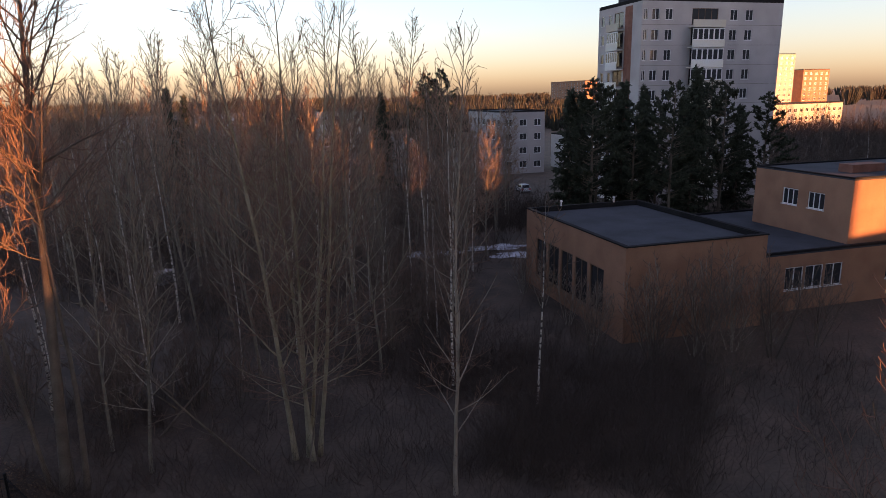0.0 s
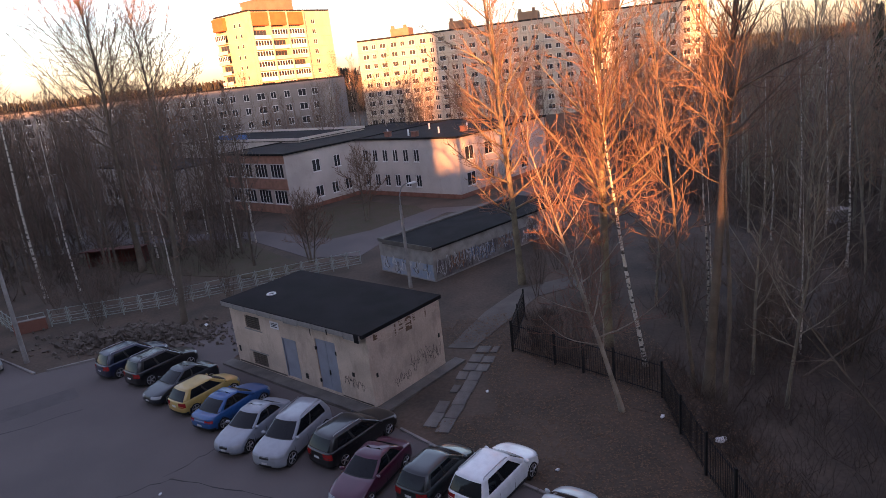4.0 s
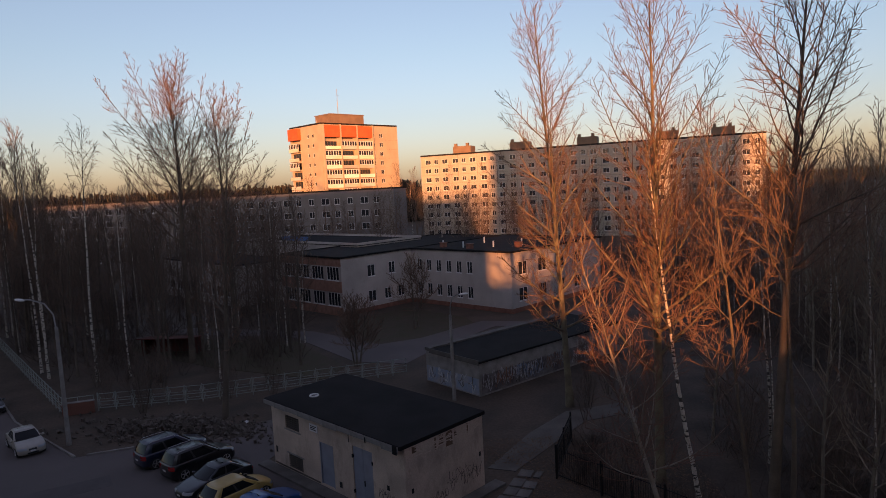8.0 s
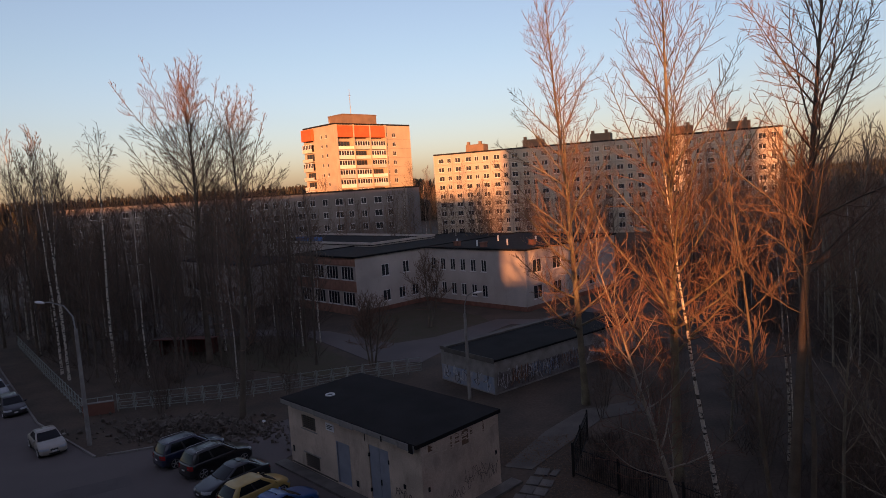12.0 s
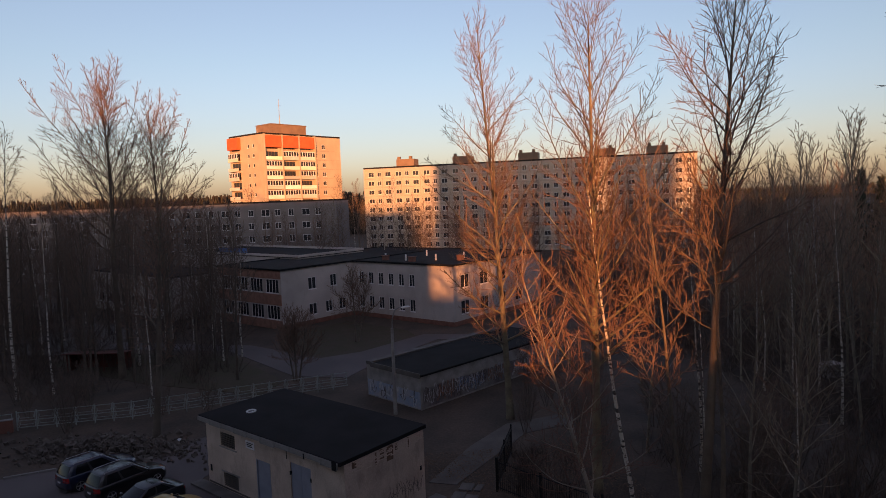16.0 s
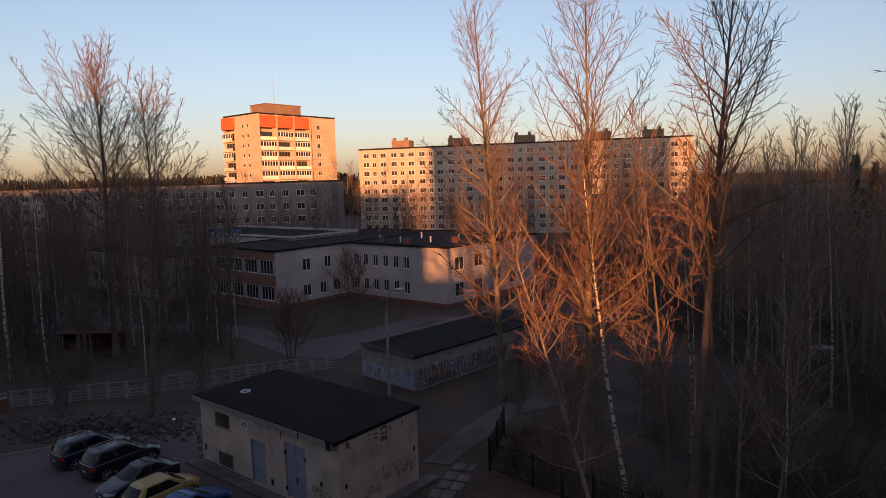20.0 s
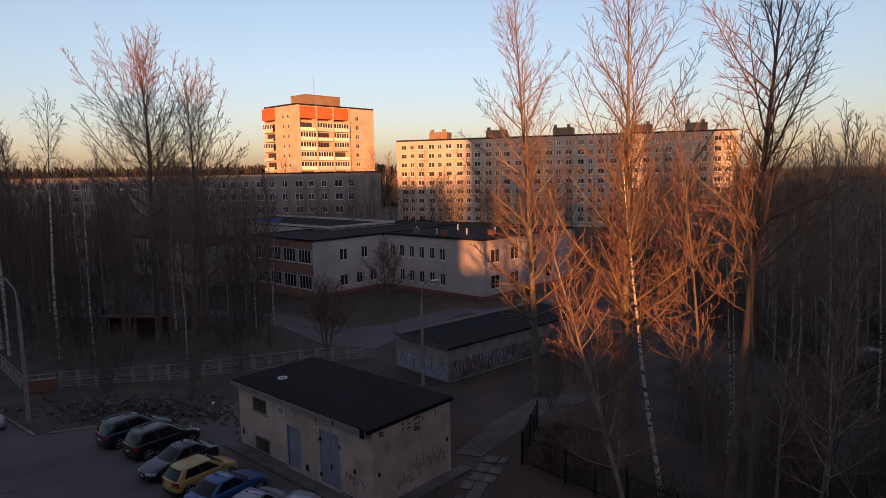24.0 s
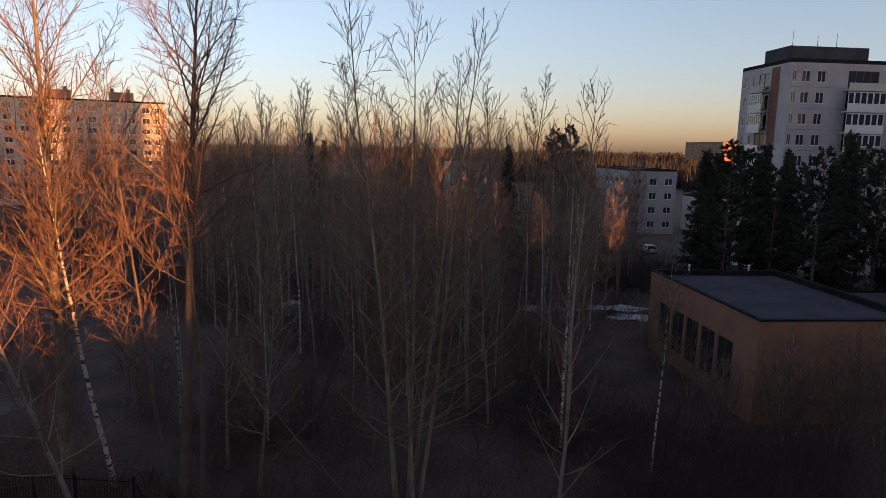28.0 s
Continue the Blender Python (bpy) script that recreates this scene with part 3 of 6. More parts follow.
# long panel block, nine storeys
def long_block():
    L, D, H = 101.5, 13.0, 27.0
    t = thing("apartment_block", frame_of(-7, 213, -20.4), "long nine-storey grey panel apartment block behind the trees", "apartment building")
    cols = []
    x = 1.6
    while x < L - 3:
        for w, step in ((1.9, 3.1), (1.3, 2.7), (1.9, 3.6)):
            if x + w < L - 1:
                cols.append((x, w))
            x += step
    holes = [(x, x + w, 1.6 + 2.85 * f, 1.6 + 2.85 * f + 1.45) for f in range(9) for x, w in cols]
    rh = [(1.2 + 4.3 * i, 3.0 + 4.3 * i, 1.6 + 2.85 * f, 3.05 + 2.85 * f) for f in range(9) for i in range(3)]
    shell(t, L, D, H, holes, (), rh, 0, "panel_warm")
    for f in range(9):
        for x, w in cols:
            put_window(t, x, 1.6 + 2.85 * f, w, 1.45, 2)
        for i in range(3):
            put_window(t, 1.2 + 4.3 * i, 1.6 + 2.85 * f, 1.8, 1.45, 2, "white", side("right", L, D))
    part("panel_seams", boxes(*[(0, L, -0.012, 0.03, 0.9 + 2.85 * f, 0.96 + 2.85 * f) for f in range(9)],
                              *[(6.4 * i, 6.4 * i + 0.06, -0.016, 0.03, 0.5, H) for i in range(1, 16)]), M["seam"], t)
    for f in range(9):
        balcony(t, 0.6, 0.95 + 2.85 * f, 3.2, f % 3 != 1, side("right", L, D), mats=("white", "white"))
    flat_roof(t, L, D, H, "roofing", 0.5)
    for x in (10, 29, 50, 73, 88):
        part("machine_room", boxes((x, x + 6, 4, 9, H + 0.13, H + 2.9), (x + 0.3, x + 1.2, 4.2, 5.2, H + 2.9, H + 3.8), (x + 4.3, x + 5.2, 4.2, 5.2, H + 2.9, H + 3.8)), M["room_brown"], t)



def balcony(parent, x, z, w, glaze, turn, depth=1.1, h=2.8, mats=("balcony", "white")):
    """One balcony of a stack: slab, front and, above it, glazing or an open gap."""
    b = part("balcony", boxes((x + 0.06, x + w - 0.06, -depth, -0.004, z, z + 0.14), (x + 0.06, x + w - 0.06, -depth - 0.06, -depth, z + 0.02, z + 1.05)), M[mats[0]], parent, "", turn)
    if glaze:
        fr = bmesh.new()
        n = 6
        a, g, z0 = x + 0.08, (w - 0.16) / 6, z + 1.054
        pierced(fr, w - 0.16, h - 1.174, [(g * i + 0.1, g * i + g - 0.1, 0.12, h - 1.3) for i in range(n)], 0.0, 0.06, lambda px, py, pz: (a + px, -depth + 0.02 + py, z0 + pz))
        part("glazing_frame", fr, M[mats[1]], b)
        part("pane", boxes((x + 0.1, x + w - 0.1, -depth + 0.05, -depth + 0.07, z + 1.06, z + h - 0.14)), M["pane"], b)
    return b


long_block()


def sunlit_tower():
    L, D, H = 31.0, 17.0, 37.9
    t = thing("tower_block", frame_of(-36.3, 198.7, GRID), "tall pale tower block with orange panels and glazed balconies", "apartment building")
    F, st, pitch = 12, 2.95, 6.4
    holes, lefts = [], []
    for f in range(F):
        z = 1.7 + st * f
        holes += [(20.3, 21.1, z, z + 1.4), (23.1, 24.5, z, z + 1.4)]
        holes += [(1.2 + pitch * b, 5.7 + pitch * b, z - 0.5, z + 1.6) for b in range(3)]
        lefts += [(x, x + 0.9, z, z + 1.1) for x in (9.6, 12.2)] + [(1.3, 5.6, z - 0.5, z + 1.6)]
    shell(t, L, D, H, holes, lefts, (), 0, "panel_tan", reveal=0.4)
    sl = side("left", L, D)
    rng = random.Random(5)
    for f in range(F):
        z = 1.7 + st * f
        put_window(t, 20.3, z, 0.8, 1.4, 1)
        put_window(t, 23.1, z, 1.4, 1.4, 2)
        for x in (9.6, 12.2):
            put_window(t, x, z, 0.9, 1.1, 1, "white", sl)
        for b in range(3):
            put_window(t, 1.2 + pitch * b, z - 0.5, 4.5, 2.1, 4, "brown_frame")
            if f < F - 1:
                balcony(t, 0.45 + pitch * b, z - 0.95, 6.0, rng.random() < 0.75, Matrix(), h=2.75)
        put_window(t, 1.3, z - 0.5, 4.3, 2.1, 3, "brown_frame", sl)
        if f < F - 1:
            balcony(t, 0.6, z - 0.95, 5.6, rng.random() < 0.75, sl, h=2.75)
    for b in range(3):
        part("orange_panel", boxes((0.6 + pitch * b, 6.3 + pitch * b, -1.2, -0.004, 34.0, 37.6)), M["orange"], t, "orange painted metal panel")
    part("orange_panel", boxes((0.6, 6.2, -1.2, -0.004, 34.0, 37.6)), M["orange"], t, "orange painted metal panel", sl)
    for b in range(4):
        part("pier", boxes((0.05 + pitch * b, 0.42 + pitch * b, -1.3, -0.004, 0, 37.9)), M["panel_tan"], t)
    part("panel_seams", boxes(*[(19.9, L, -0.012, 0.03, 0.95 + st * f, 1.0 + st * f) for f in range(F)]), M["seam"], t)
    flat_roof(t, L, D, H, "roofing", 0.5)
    part("machine_room", boxes((7.5, 21, 5, 13, H + 0.13, H + 3.9), (7.3, 21.2, 4.8, 13.2, H + 3.904, H + 4.1)), M["room_brown"], t)
    bm = bmesh.new()
    cyl(bm, (13, 8, H + 4.1), (13, 8, H + 12.5), 0.12, 0.05, 6)
    cyl(bm, (12.3, 8, H + 10.5), (13.7, 8, H + 10.5), 0.04, 0.04, 5)
    part("mast", bm, M["steel"], t)
    bm = bmesh.new()
    for x, y, h in ((1.5, 4, 1.8), (27, 5, 1.6), (3.0, 12, 1.2)):
        cyl(bm, (x, y, H + 0.124), (x, y, H + h), 0.06, 0.04, 5)
    part("aerials", bm, M["steel"], t)


sunlit_tower()


def low_block():
    L, D, H = 96.0, 12.0, 17.2
    t = thing("apartment_block", frame_of(-106, 167, -10.2), "long five-storey grey panel apartment block in the shade", "apartment building")
    cols = [(1.5 + 3.2 * i, 1.3 if i % 3 else 1.9) for i in range(29)]
    holes = [(x, x + w, 2.2 + 3.0 * f, 3.7 + 3.0 * f) for f in range(5) for x, w in cols]
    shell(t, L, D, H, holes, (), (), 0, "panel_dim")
    for f in range(5):
        for x, w in cols:
            put_window(t, x, 2.2 + 3.0 * f, w, 1.5, 2)
    part("panel_seams", boxes(*[(0, L, -0.012, 0.03, 1.5 + 3.0 * f, 1.56 + 3.0 * f) for f in range(5)], *[(6.4 * i, 6.4 * i + 0.06, -0.016, 0.03, 0.5, H) for i in range(1, 15)]), M["seam"], t)
    flat_roof(t, L, D, H, "roof_grey", 0.4)


low_block()


def right_tower():
    L, D, H = 24.0, 12.0, 29.2
    t = thing("tower_block", frame_of(97.3, 23, GRID - 90), "grey brick ten-storey tower with white balconies", "apartment building")
    F = 10
    holes, lefts = [], []
    for f in range(F):
        z = 1.5 + 2.8 * f
        holes += [(x, x + w, z, z + 1.5) for x, w in ((0.3, 0.6), (1.6, 1.2), (3.8, 1.2), (14.7, 1.3), (17.4, 1.3))] + [(8.2, 12.6, z - 0.6, z + 1.6)]
        lefts += [(x, x + 0.9, z, z + 1.5) for x in (0.8, 2.9)] + [(4.6, 7.2, z - 0.6, z + 1.6)]
    shell(t, L, D, H, holes, lefts, (), 0, "brick_grey", reveal=0.4)
    sl = side("left", L, D)
    rng = random.Random(8)
    for f in range(F):
        z = 1.5 + 2.8 * f
        for x, w in ((0.3, 0.6), (1.6, 1.2), (3.8, 1.2), (14.7, 1.3), (17.4, 1.3)):
            put_window(t, x, z, w, 1.5, 2)
        for x in (0.8, 2.9):
            put_window(t, x, z, 0.9, 1.5, 1, "white", sl)
        put_window(t, 8.2, z - 0.6, 4.4, 2.2, 4, "brown_frame")
        put_window(t, 4.6, z - 0.6, 2.6, 2.2, 2, "brown_frame", sl)
        balcony(t, 7.6, z - 1.1, 5.6, rng.random() < 0.35, Matrix())
        balcony(t, 4.2, z - 1.1, 3.4, rng.random() < 0.6, sl)
    part("panel_seams", boxes(*[(0, L, -0.012, 0.03, 0.8 + 2.8 * f, 0.84 + 2.8 * f) for f in range(F)]), M["seam"], t)
    part("brown_panel", boxes((7.7, 9.6, -0.05, -0.004, 0.5, H - 0.3)), M["brick_red"], t, "brown cladding strip", sl)
    flat_roof(t, L, D, H, "roofing", 0.5)
    part("machine_room", boxes((1.5, 13, 3, 9, H + 0.13, H + 2.6)), M["roof_grey"], t)
    bm = bmesh.new()
    for x, y, h in ((3, 5, 2.5), (6, 4, 1.6), (9.5, 5, 2.2)):
        cyl(bm, (x, y, H + 2.6), (x, y, H + 2.6 + h), 0.06, 0.04, 5)
    part("aerials", bm, M["steel"], t)


right_tower()


def plain_block(x, y, deg, L, D, H, floors, material, label, ncol, nleft=0, roof="roof_grey", w=1.6, frame="white"):
    t = thing("apartment_block", frame_of(x, y, deg), label, "apartment building")
    st = (H - 1.2) / floors
    cols = [L * (i + 0.5) / ncol - w / 2 for i in range(ncol)]
    lcols = [D * (i + 0.5) / nleft - w / 2 for i in range(nleft)]
    shell(t, L, D, H, [(c, c + w, 1.3 + st * f, 2.7 + st * f) for f in range(floors) for c in cols],
          [(c, c + w, 1.3 + st * f, 2.7 + st * f) for f in range(floors) for c in lcols], (), 0, material)
    sl = side("left", L, D)
    for f in range(floors):
        for c in cols:
            put_window(t, c, 1.3 + st * f, w, 1.4, 2, frame)
        for c in lcols:
            put_window(t, c, 1.3 + st * f, w, 1.4, 2, frame, sl)
    flat_roof(t, L, D, H, roof, 0.4)
    return t


plain_block(127, 58.3, GRID - 90, 10, 22, 13.0, 4, "panel_grey", "grey four-storey apartment house with white window frames", 3, 7)
plain_block(610.7, 227.7, -135, 70, 14, 26.0, 9, "brick_tan", "distant reddish apartment block on the horizon", 12)
plain_block(398, 24, GRID - 90, 14, 14, 34.0, 12, "panel_warm", "distant tall apartment block in evening sun", 4)
plain_block(420, 10, GRID - 90, 18, 14, 26.0, 9, "brick_tan", "distant apartment block in evening sun", 5)
plain_block(97, 150, -33, 34, 11, 13.5, 4, "panel_grey", "four-storey house with brown roof among the trees", 11, 0, "rust")
plain_block(165, 140, -40, 14, 10, 12.5, 4, "panel_warm", "small pale house far among the trees", 4, 0, "rust")


def school():
    t = thing("school", frame_of(42.3, 10.3, GRID - 90), "tan brick school hall with a flat grey roof and lower wings", "school")
    L, D, H = 11.4, 16.6, 6.8
    sl = side("left", L, D)
    lh = [(2.2 + 2.4 * i, 4.2 + 2.4 * i, 1.2, 4.6) for i in range(5)]
    shell(t, L, D, H, (), lh, (), 0, "brick_tan", reveal=0.35, inner_top=0.9)
    for i in range(5):
        put_window(t, 2.2 + 2.4 * i, 1.2, 2.0, 3.4, 2, "brown_frame", sl)
    part("roof", boxes((0.32, L - 0.32, 0.32, D - 0.32, H - 0.75, H - 0.35)), M["roof_grey"], t)
    part("parapet_inside", boxes((0.01, L - 0.01, 0.01, 0.31, H - 0.7, H - 0.003), (0.01, L - 0.01, D - 0.31, D - 0.01, H - 0.7, H - 0.003), (0.01, 0.31, 0.315, D - 0.315, H - 0.7, H - 0.003), (L - 0.31, L - 0.01, 0.315, D - 0.315, H - 0.7, H - 0.003)), M["roofing"], t)
    part("parapet_cap", boxes((-0.06, L + 0.06, -0.06, 0.3, H + 0.004, H + 0.09), (-0.06, L + 0.06, D - 0.3, D + 0.06, H + 0.004, H + 0.09),
                              (-0.06, 0.3, 0.31, D - 0.31, H + 0.004, H + 0.09), (L - 0.3, L + 0.06, 0.31, D - 0.31, H + 0.004, H + 0.09)), M["roofing"], t)
    bm = bmesh.new()
    for x, y in ((3.2, 16.2), (8.6, 16.2)):
        cyl(bm, (x, y, H + 0.09), (x, y, H + 0.5), 0.06, 0.06, 6)
        cyl(bm, (x, y, H + 0.5), (x, y, H + 0.62), 0.14, 0.1, 6)
    part("vent_pipe", bm, M["white"], t)
    # lower wing
    w = thing("school_wing", frame_of(51.6, 3.9, GRID - 90), "low tan brick school wing with a window band", "school")
    h2 = [(4.0 + 1.9 * i, 5.7 + 1.9 * i, 1.7, 3.5) for i in range(3)] + [(14 + 1.9 * i, 15.7 + 1.9 * i, 1.7, 3.5) for i in range(4)]
    shell(w, 40, 16, 4.5, h2, (), (), 0, "brick_tan")
    for a, b, c, d in h2:
        put_window(w, a, c, b - a, d - c, 2, "white")
    flat_roof(w, 40, 16, 4.5, "roof_grey", 0.3)
    # upper storey
    u = thing("school_upper_storey", frame_of(59.8, -2.9, GRID - 90, 4.64), "tan brick upper storey with white windows, sunlit end", "school")
    lf = [(6.2, 7.9, 2.3, 3.7), (3.4, 5.1, 2.3, 3.7)]
    shell(u, 26, 10.5, 5.1, [(6 + 3 * i, 7.8 + 3 * i, 2.3, 3.7) for i in range(6)], lf, (), 0, "brick_tan")
    for i in range(6):
        put_window(u, 6 + 3 * i, 2.3, 1.8, 1.4, 3)
    for a, b, c, d in lf:
        put_window(u, a, c, b - a, d - c, 3, "white", side("left", 26, 10.5))
    flat_roof(u, 26, 10.5, 5.1, "roof_grey", 0.25)
    part("roof_hatch", boxes((3, 6.5, 3, 4.4, 5.23, 5.9), (8, 10.5, 2.5, 4, 5.23, 6.1)), M["brick_red"], u)


school()


def nursery():
    t = thing("nursery_school", frame_of(-25.3, 98, GRID - 90), "pale two-storey nursery school with dark flat roofs", "school")
    L, D, H = 15.0, 34.0, 8.0
    fr = [(0.8 + 3.6 * i, 3.6 + 3.6 * i, z, z + h) for i in range(4) for z, h in ((1.3, 1.9), (4.9, 1.9))]
    rt = [(4.6, 6.0, 4.9, 6.6), (8.6, 9.8, 4.9, 6.6), (4.6, 6.0, 1.3, 2.9), (7.6, 8.8, 1.3, 2.9), (10.2, 11.4, 1.3, 2.9)]
    shell(t, L, D, H, fr, (), rt, 0, "plaster_light")
    sr = side("right", L, D)
    for a, b, c, d in fr:
        put_window(t, a, c, b - a, d - c, 4)
    for a, b, c, d in rt:
        put_window(t, a, c, b - a, d - c, 2, "white", sr)
    part("brick_band", boxes((0, L, -0.06, -0.004, 3.3, 4.8), (0, L, -0.06, -0.004, 6.9, 8.0), (0, L, -0.06, -0.004, 0.0, 1.2)), M["brick_pink"], t, "red brick bands between the windows")
    part("plinth", boxes((L + 0.004, L + 0.06, 0, 13, 0, 0.6)), M["brick_red"], t)
    flat_roof(t, L, D, H, "roofing", 0.25, 0.25)
    b = thing("nursery_school_wing", frame_of(-5.4, 96.8, GRID - 90), "pale two-storey nursery school wing with narrow windows", "school")
    L2, D2 = 19.0, 22.0
    fr = [(x, x + 1.0, z, z + 1.7) for x in (1.2, 3.2, 5.2, 7.2, 9.2, 11.2) for z in (1.4, 4.9)]
    rt = [(x, x + 1.9, z, z + 1.8) for x in (1.6, 6.0, 10.4, 14.8) for z in (1.4, 4.9)]
    shell(b, L2, D2, H, fr, (), rt, 0, "plaster_light")
    for i, (a, bb, c, d) in enumerate(fr):
        put_window(b, a, c, bb - a, d - c, 2, "white")
    for a, bb, c, d in rt:
        put_window(b, a, c, bb - a, d - c, 2, "white" , side("right", L2, D2))
    part("plinth", boxes((0, L2, -0.06, -0.004, 0, 0.6), (L2 + 0.004, L2 + 0.06, 0, D2, 0, 0.6)), M["brick_red"], b)
    flat_roof(b, L2, D2, H, "roofing", 0.25, 0.25)
    bm = bmesh.new()
    for x, y in ((3, 4), (8, 3), (12, 5), (14, 9), (6, 10)):
        cyl(bm, (x, y, H + 0.12), (x, y, H + 1.0), 0.12, 0.12, 6)
    part("vent_pipe", bm, M["white"], b)
    for x, y in ((4.0, 2.2), (9.6, 1.8), (15.0, 6.0)):
        part("roof_vent", boxes((x, x + 0.9, y, y + 0.6, H + 0.124, H + 0.75), (x - 0.08, x + 0.98, y - 0.08, y + 0.68, H + 0.754, H + 0.84)), M["brick_red"], b, "low brick roof vent")
    c = thing("rear_building", frame_of(-40, 128, GRID - 90), "rear nursery school block with a pale parapet", "school")
    shell(c, 36, 14, 8.3, (), (), (), 0, "plaster_light")
    flat_roof(c, 36, 14, 8.3, "roofing", 0.5, 0.1, "plaster_light")
    part("blue_panel", boxes((13, 21, 0.5, 0.9, 8.5, 9.5)), mat("blue_sheet", (0.05, 0.16, 0.4), 0.6), c, "blue sheet metal panel")
    d = thing("side_building", frame_of(-52, 118, GRID - 90), "low grey side building of the nursery school", "school")
    hs = [(2 + 3 * i, 4 + 3 * i, 1.4, 3.0) for i in range(8)]
    shell(d, 27, 10, 6.4, hs, (), (), 0, "plaster_light")
    for a, bb, e, g in hs:
        put_window(d, a, e, bb - a, g - e, 2)
    flat_roof(d, 27, 10, 6.4, "roof_grey", 0.25)


nursery()


def scribble(seed, count, w, h, size, r, material, name, parent, label, turn):
    """Loops of spray paint on a wall, standing a few millimetres proud of it."""
    rg = np.random.default_rng(seed)
    tb = Tubes()
    for i in range(count):
        cx = w * (i + 0.5) / count + rg.normal(0, 0.1 * size)
        cz = h * rg.uniform(0.3, 0.7)
        n = 16
        u = np.linspace(0, rg.uniform(4.5, 8.5), n)
        a, b, c, d = rg.uniform(0, 6.28, 4)
        px = cx + size * (0.55 * np.sin(u + a) + 0.35 * np.sin(2.1 * u + b))
        pz = cz + h * (0.32 * np.sin(1.3 * u + c) + 0.2 * np.sin(2.7 * u + d))
        tb.add(np.stack([px, np.full(n, -0.004), pz], 1), np.full(n, r), 4)
    me = tb.mesh(name, M[material])
    for v in me.vertices:
        v.co.y = -0.004 + (v.co.y + 0.004) * 0.25
    return tagged(part(name, me, None, parent, label, turn), kind="stuff")


def substation():
    t = thing("transformer_house", frame_of(-11.59, 39.75, GRID - 90), "dirty cream plaster transformer house with steel doors", "utility building")
    L, D, H = 12.5, 5.9, 4.15
    fr = [(1.55, 3.05, 2.75, 3.6), (5.1, 6.4, 0.25, 2.75), (8.2, 9.9, 0.25, 3.3), (1.7, 3.2, 0.3, 1.15)]
    shell(t, L, D, H, fr, (), (), 0, "plaster", reveal=0.2)
    for x0, x1, z0, z1 in (fr[0], fr[3]):
        v = part("vent_louvre", boxes((x0, x1, 0.1, 0.14, z0, z1)), M["dark_iron"], t)
        slat = mesh_of("slat", boxes((0, x1 - x0, 0.02, 0.1, 0, 0.05)), M["rubble"])
        for k in range(6):
            part("slat", slat, None, v, "", pose(x0, 0, z0 + 0.03 + k * (z1 - z0 - 0.06) / 6))
    part("vent_lintel", boxes((1.4, 3.2, -0.03, -0.004, 2.66, 2.74), (1.5, 3.4, -0.03, -0.004, 1.18, 1.26)), M["concrete"], t)
    d1 = part("door", boxes((5.1, 6.4, 0.06, 0.12, 0.25, 2.75)), M["steel_blue"], t, "blue-grey steel door")
    part("door_frame", boxes((5.1, 5.16, -0.01, 0.056, 0.25, 2.75), (6.34, 6.4, -0.01, 0.056, 0.25, 2.75), (5.164, 6.336, -0.01, 0.056, 2.69, 2.75)), M["steel_blue"], d1)
    d2 = part("door", boxes((8.2, 9.04, 0.06, 0.12, 0.25, 3.3), (9.06, 9.9, 0.06, 0.12, 0.25, 3.3)), M["steel_blue"], t, "tall blue-grey steel double door")
    part("door_handle", boxes((9.1, 9.14, 0.0, 0.056, 1.2, 1.5)), M["dark_iron"], d2)
    part("hinge", boxes((8.16, 8.24, -0.03, 0.056, 2.6, 2.8), (9.86, 9.94, -0.03, 0.056, 2.6, 2.8), (8.16, 8.24, -0.03, 0.056, 0.6, 0.8)), M["dark_iron"], d2)
    part("roof", boxes((-0.3, L + 0.04, -0.3, D + 0.2, H + 0.004, H + 0.22)), M["roofing"], t, "black bitumen roof")
    rg = random.Random(31)
    seg = [mesh_of("fascia_slab", boxes((0.01, 1.26, -0.36, -0.304, H - 0.1 - 0.04 * k, H + 0.16)), M["concrete"]) for k in range(3)]
    for k in range(10):
        part("fascia_slab", seg[rg.randrange(3)], None, t, "", pose(-0.3 + 1.27 * k, 0, 0))
    part("tar_drip", boxes((12.0, 12.35, -0.372, -0.362, H - 0.25, H + 0.2), (7.9, 7.96, -0.012, -0.004, 3.4, 4.0), (9.8, 9.9, -0.372, -0.362, H - 0.2, H + 0.1)), M["roofing"], t)
    part("apron", boxes((-0.8, L + 0.8, -0.8, -0.004, -0.05, 0.12), (L + 0.004, L + 0.8, 0.0, D + 0.9, -0.05, 0.1)), M["slab"], t, "cracked concrete apron")
    # dark strips on the wall's foot, drawn as the shadow line above the apron
    part("plinth_shadow_strip", boxes((0.1, 5.0, -0.02, -0.004, 0.17, 0.27), (10.0, L - 0.1, -0.02, -0.004, 0.17, 0.24)), M["rubble"], t)
    sign = part("sign", boxes((4.2, 5.0, -0.03, -0.004, 3.2, 3.65)), M["white"], t, "small white notice with unreadable lines")
    for z, x1 in ((3.5, 4.9), (3.4, 4.8), (3.3, 4.88)):
        part("sign_line", boxes((4.3, x1, -0.036, -0.031, z, z + 0.05)), M["dark_iron"], sign)
    tb = Tubes()
    a = np.linspace(0, 2 * np.pi, 19)
    tb.add(np.stack([2.09 + 0.26 * np.cos(a), 1.85 + 0.26 * np.sin(a), np.full(19, H + 0.25)], 1), np.full(19, 0.06), 6)
    part("roof_ring", tb.mesh("roof_ring", M["white"]), None, t, "white ring lying on the roof")
    sr = side("right", L, D)
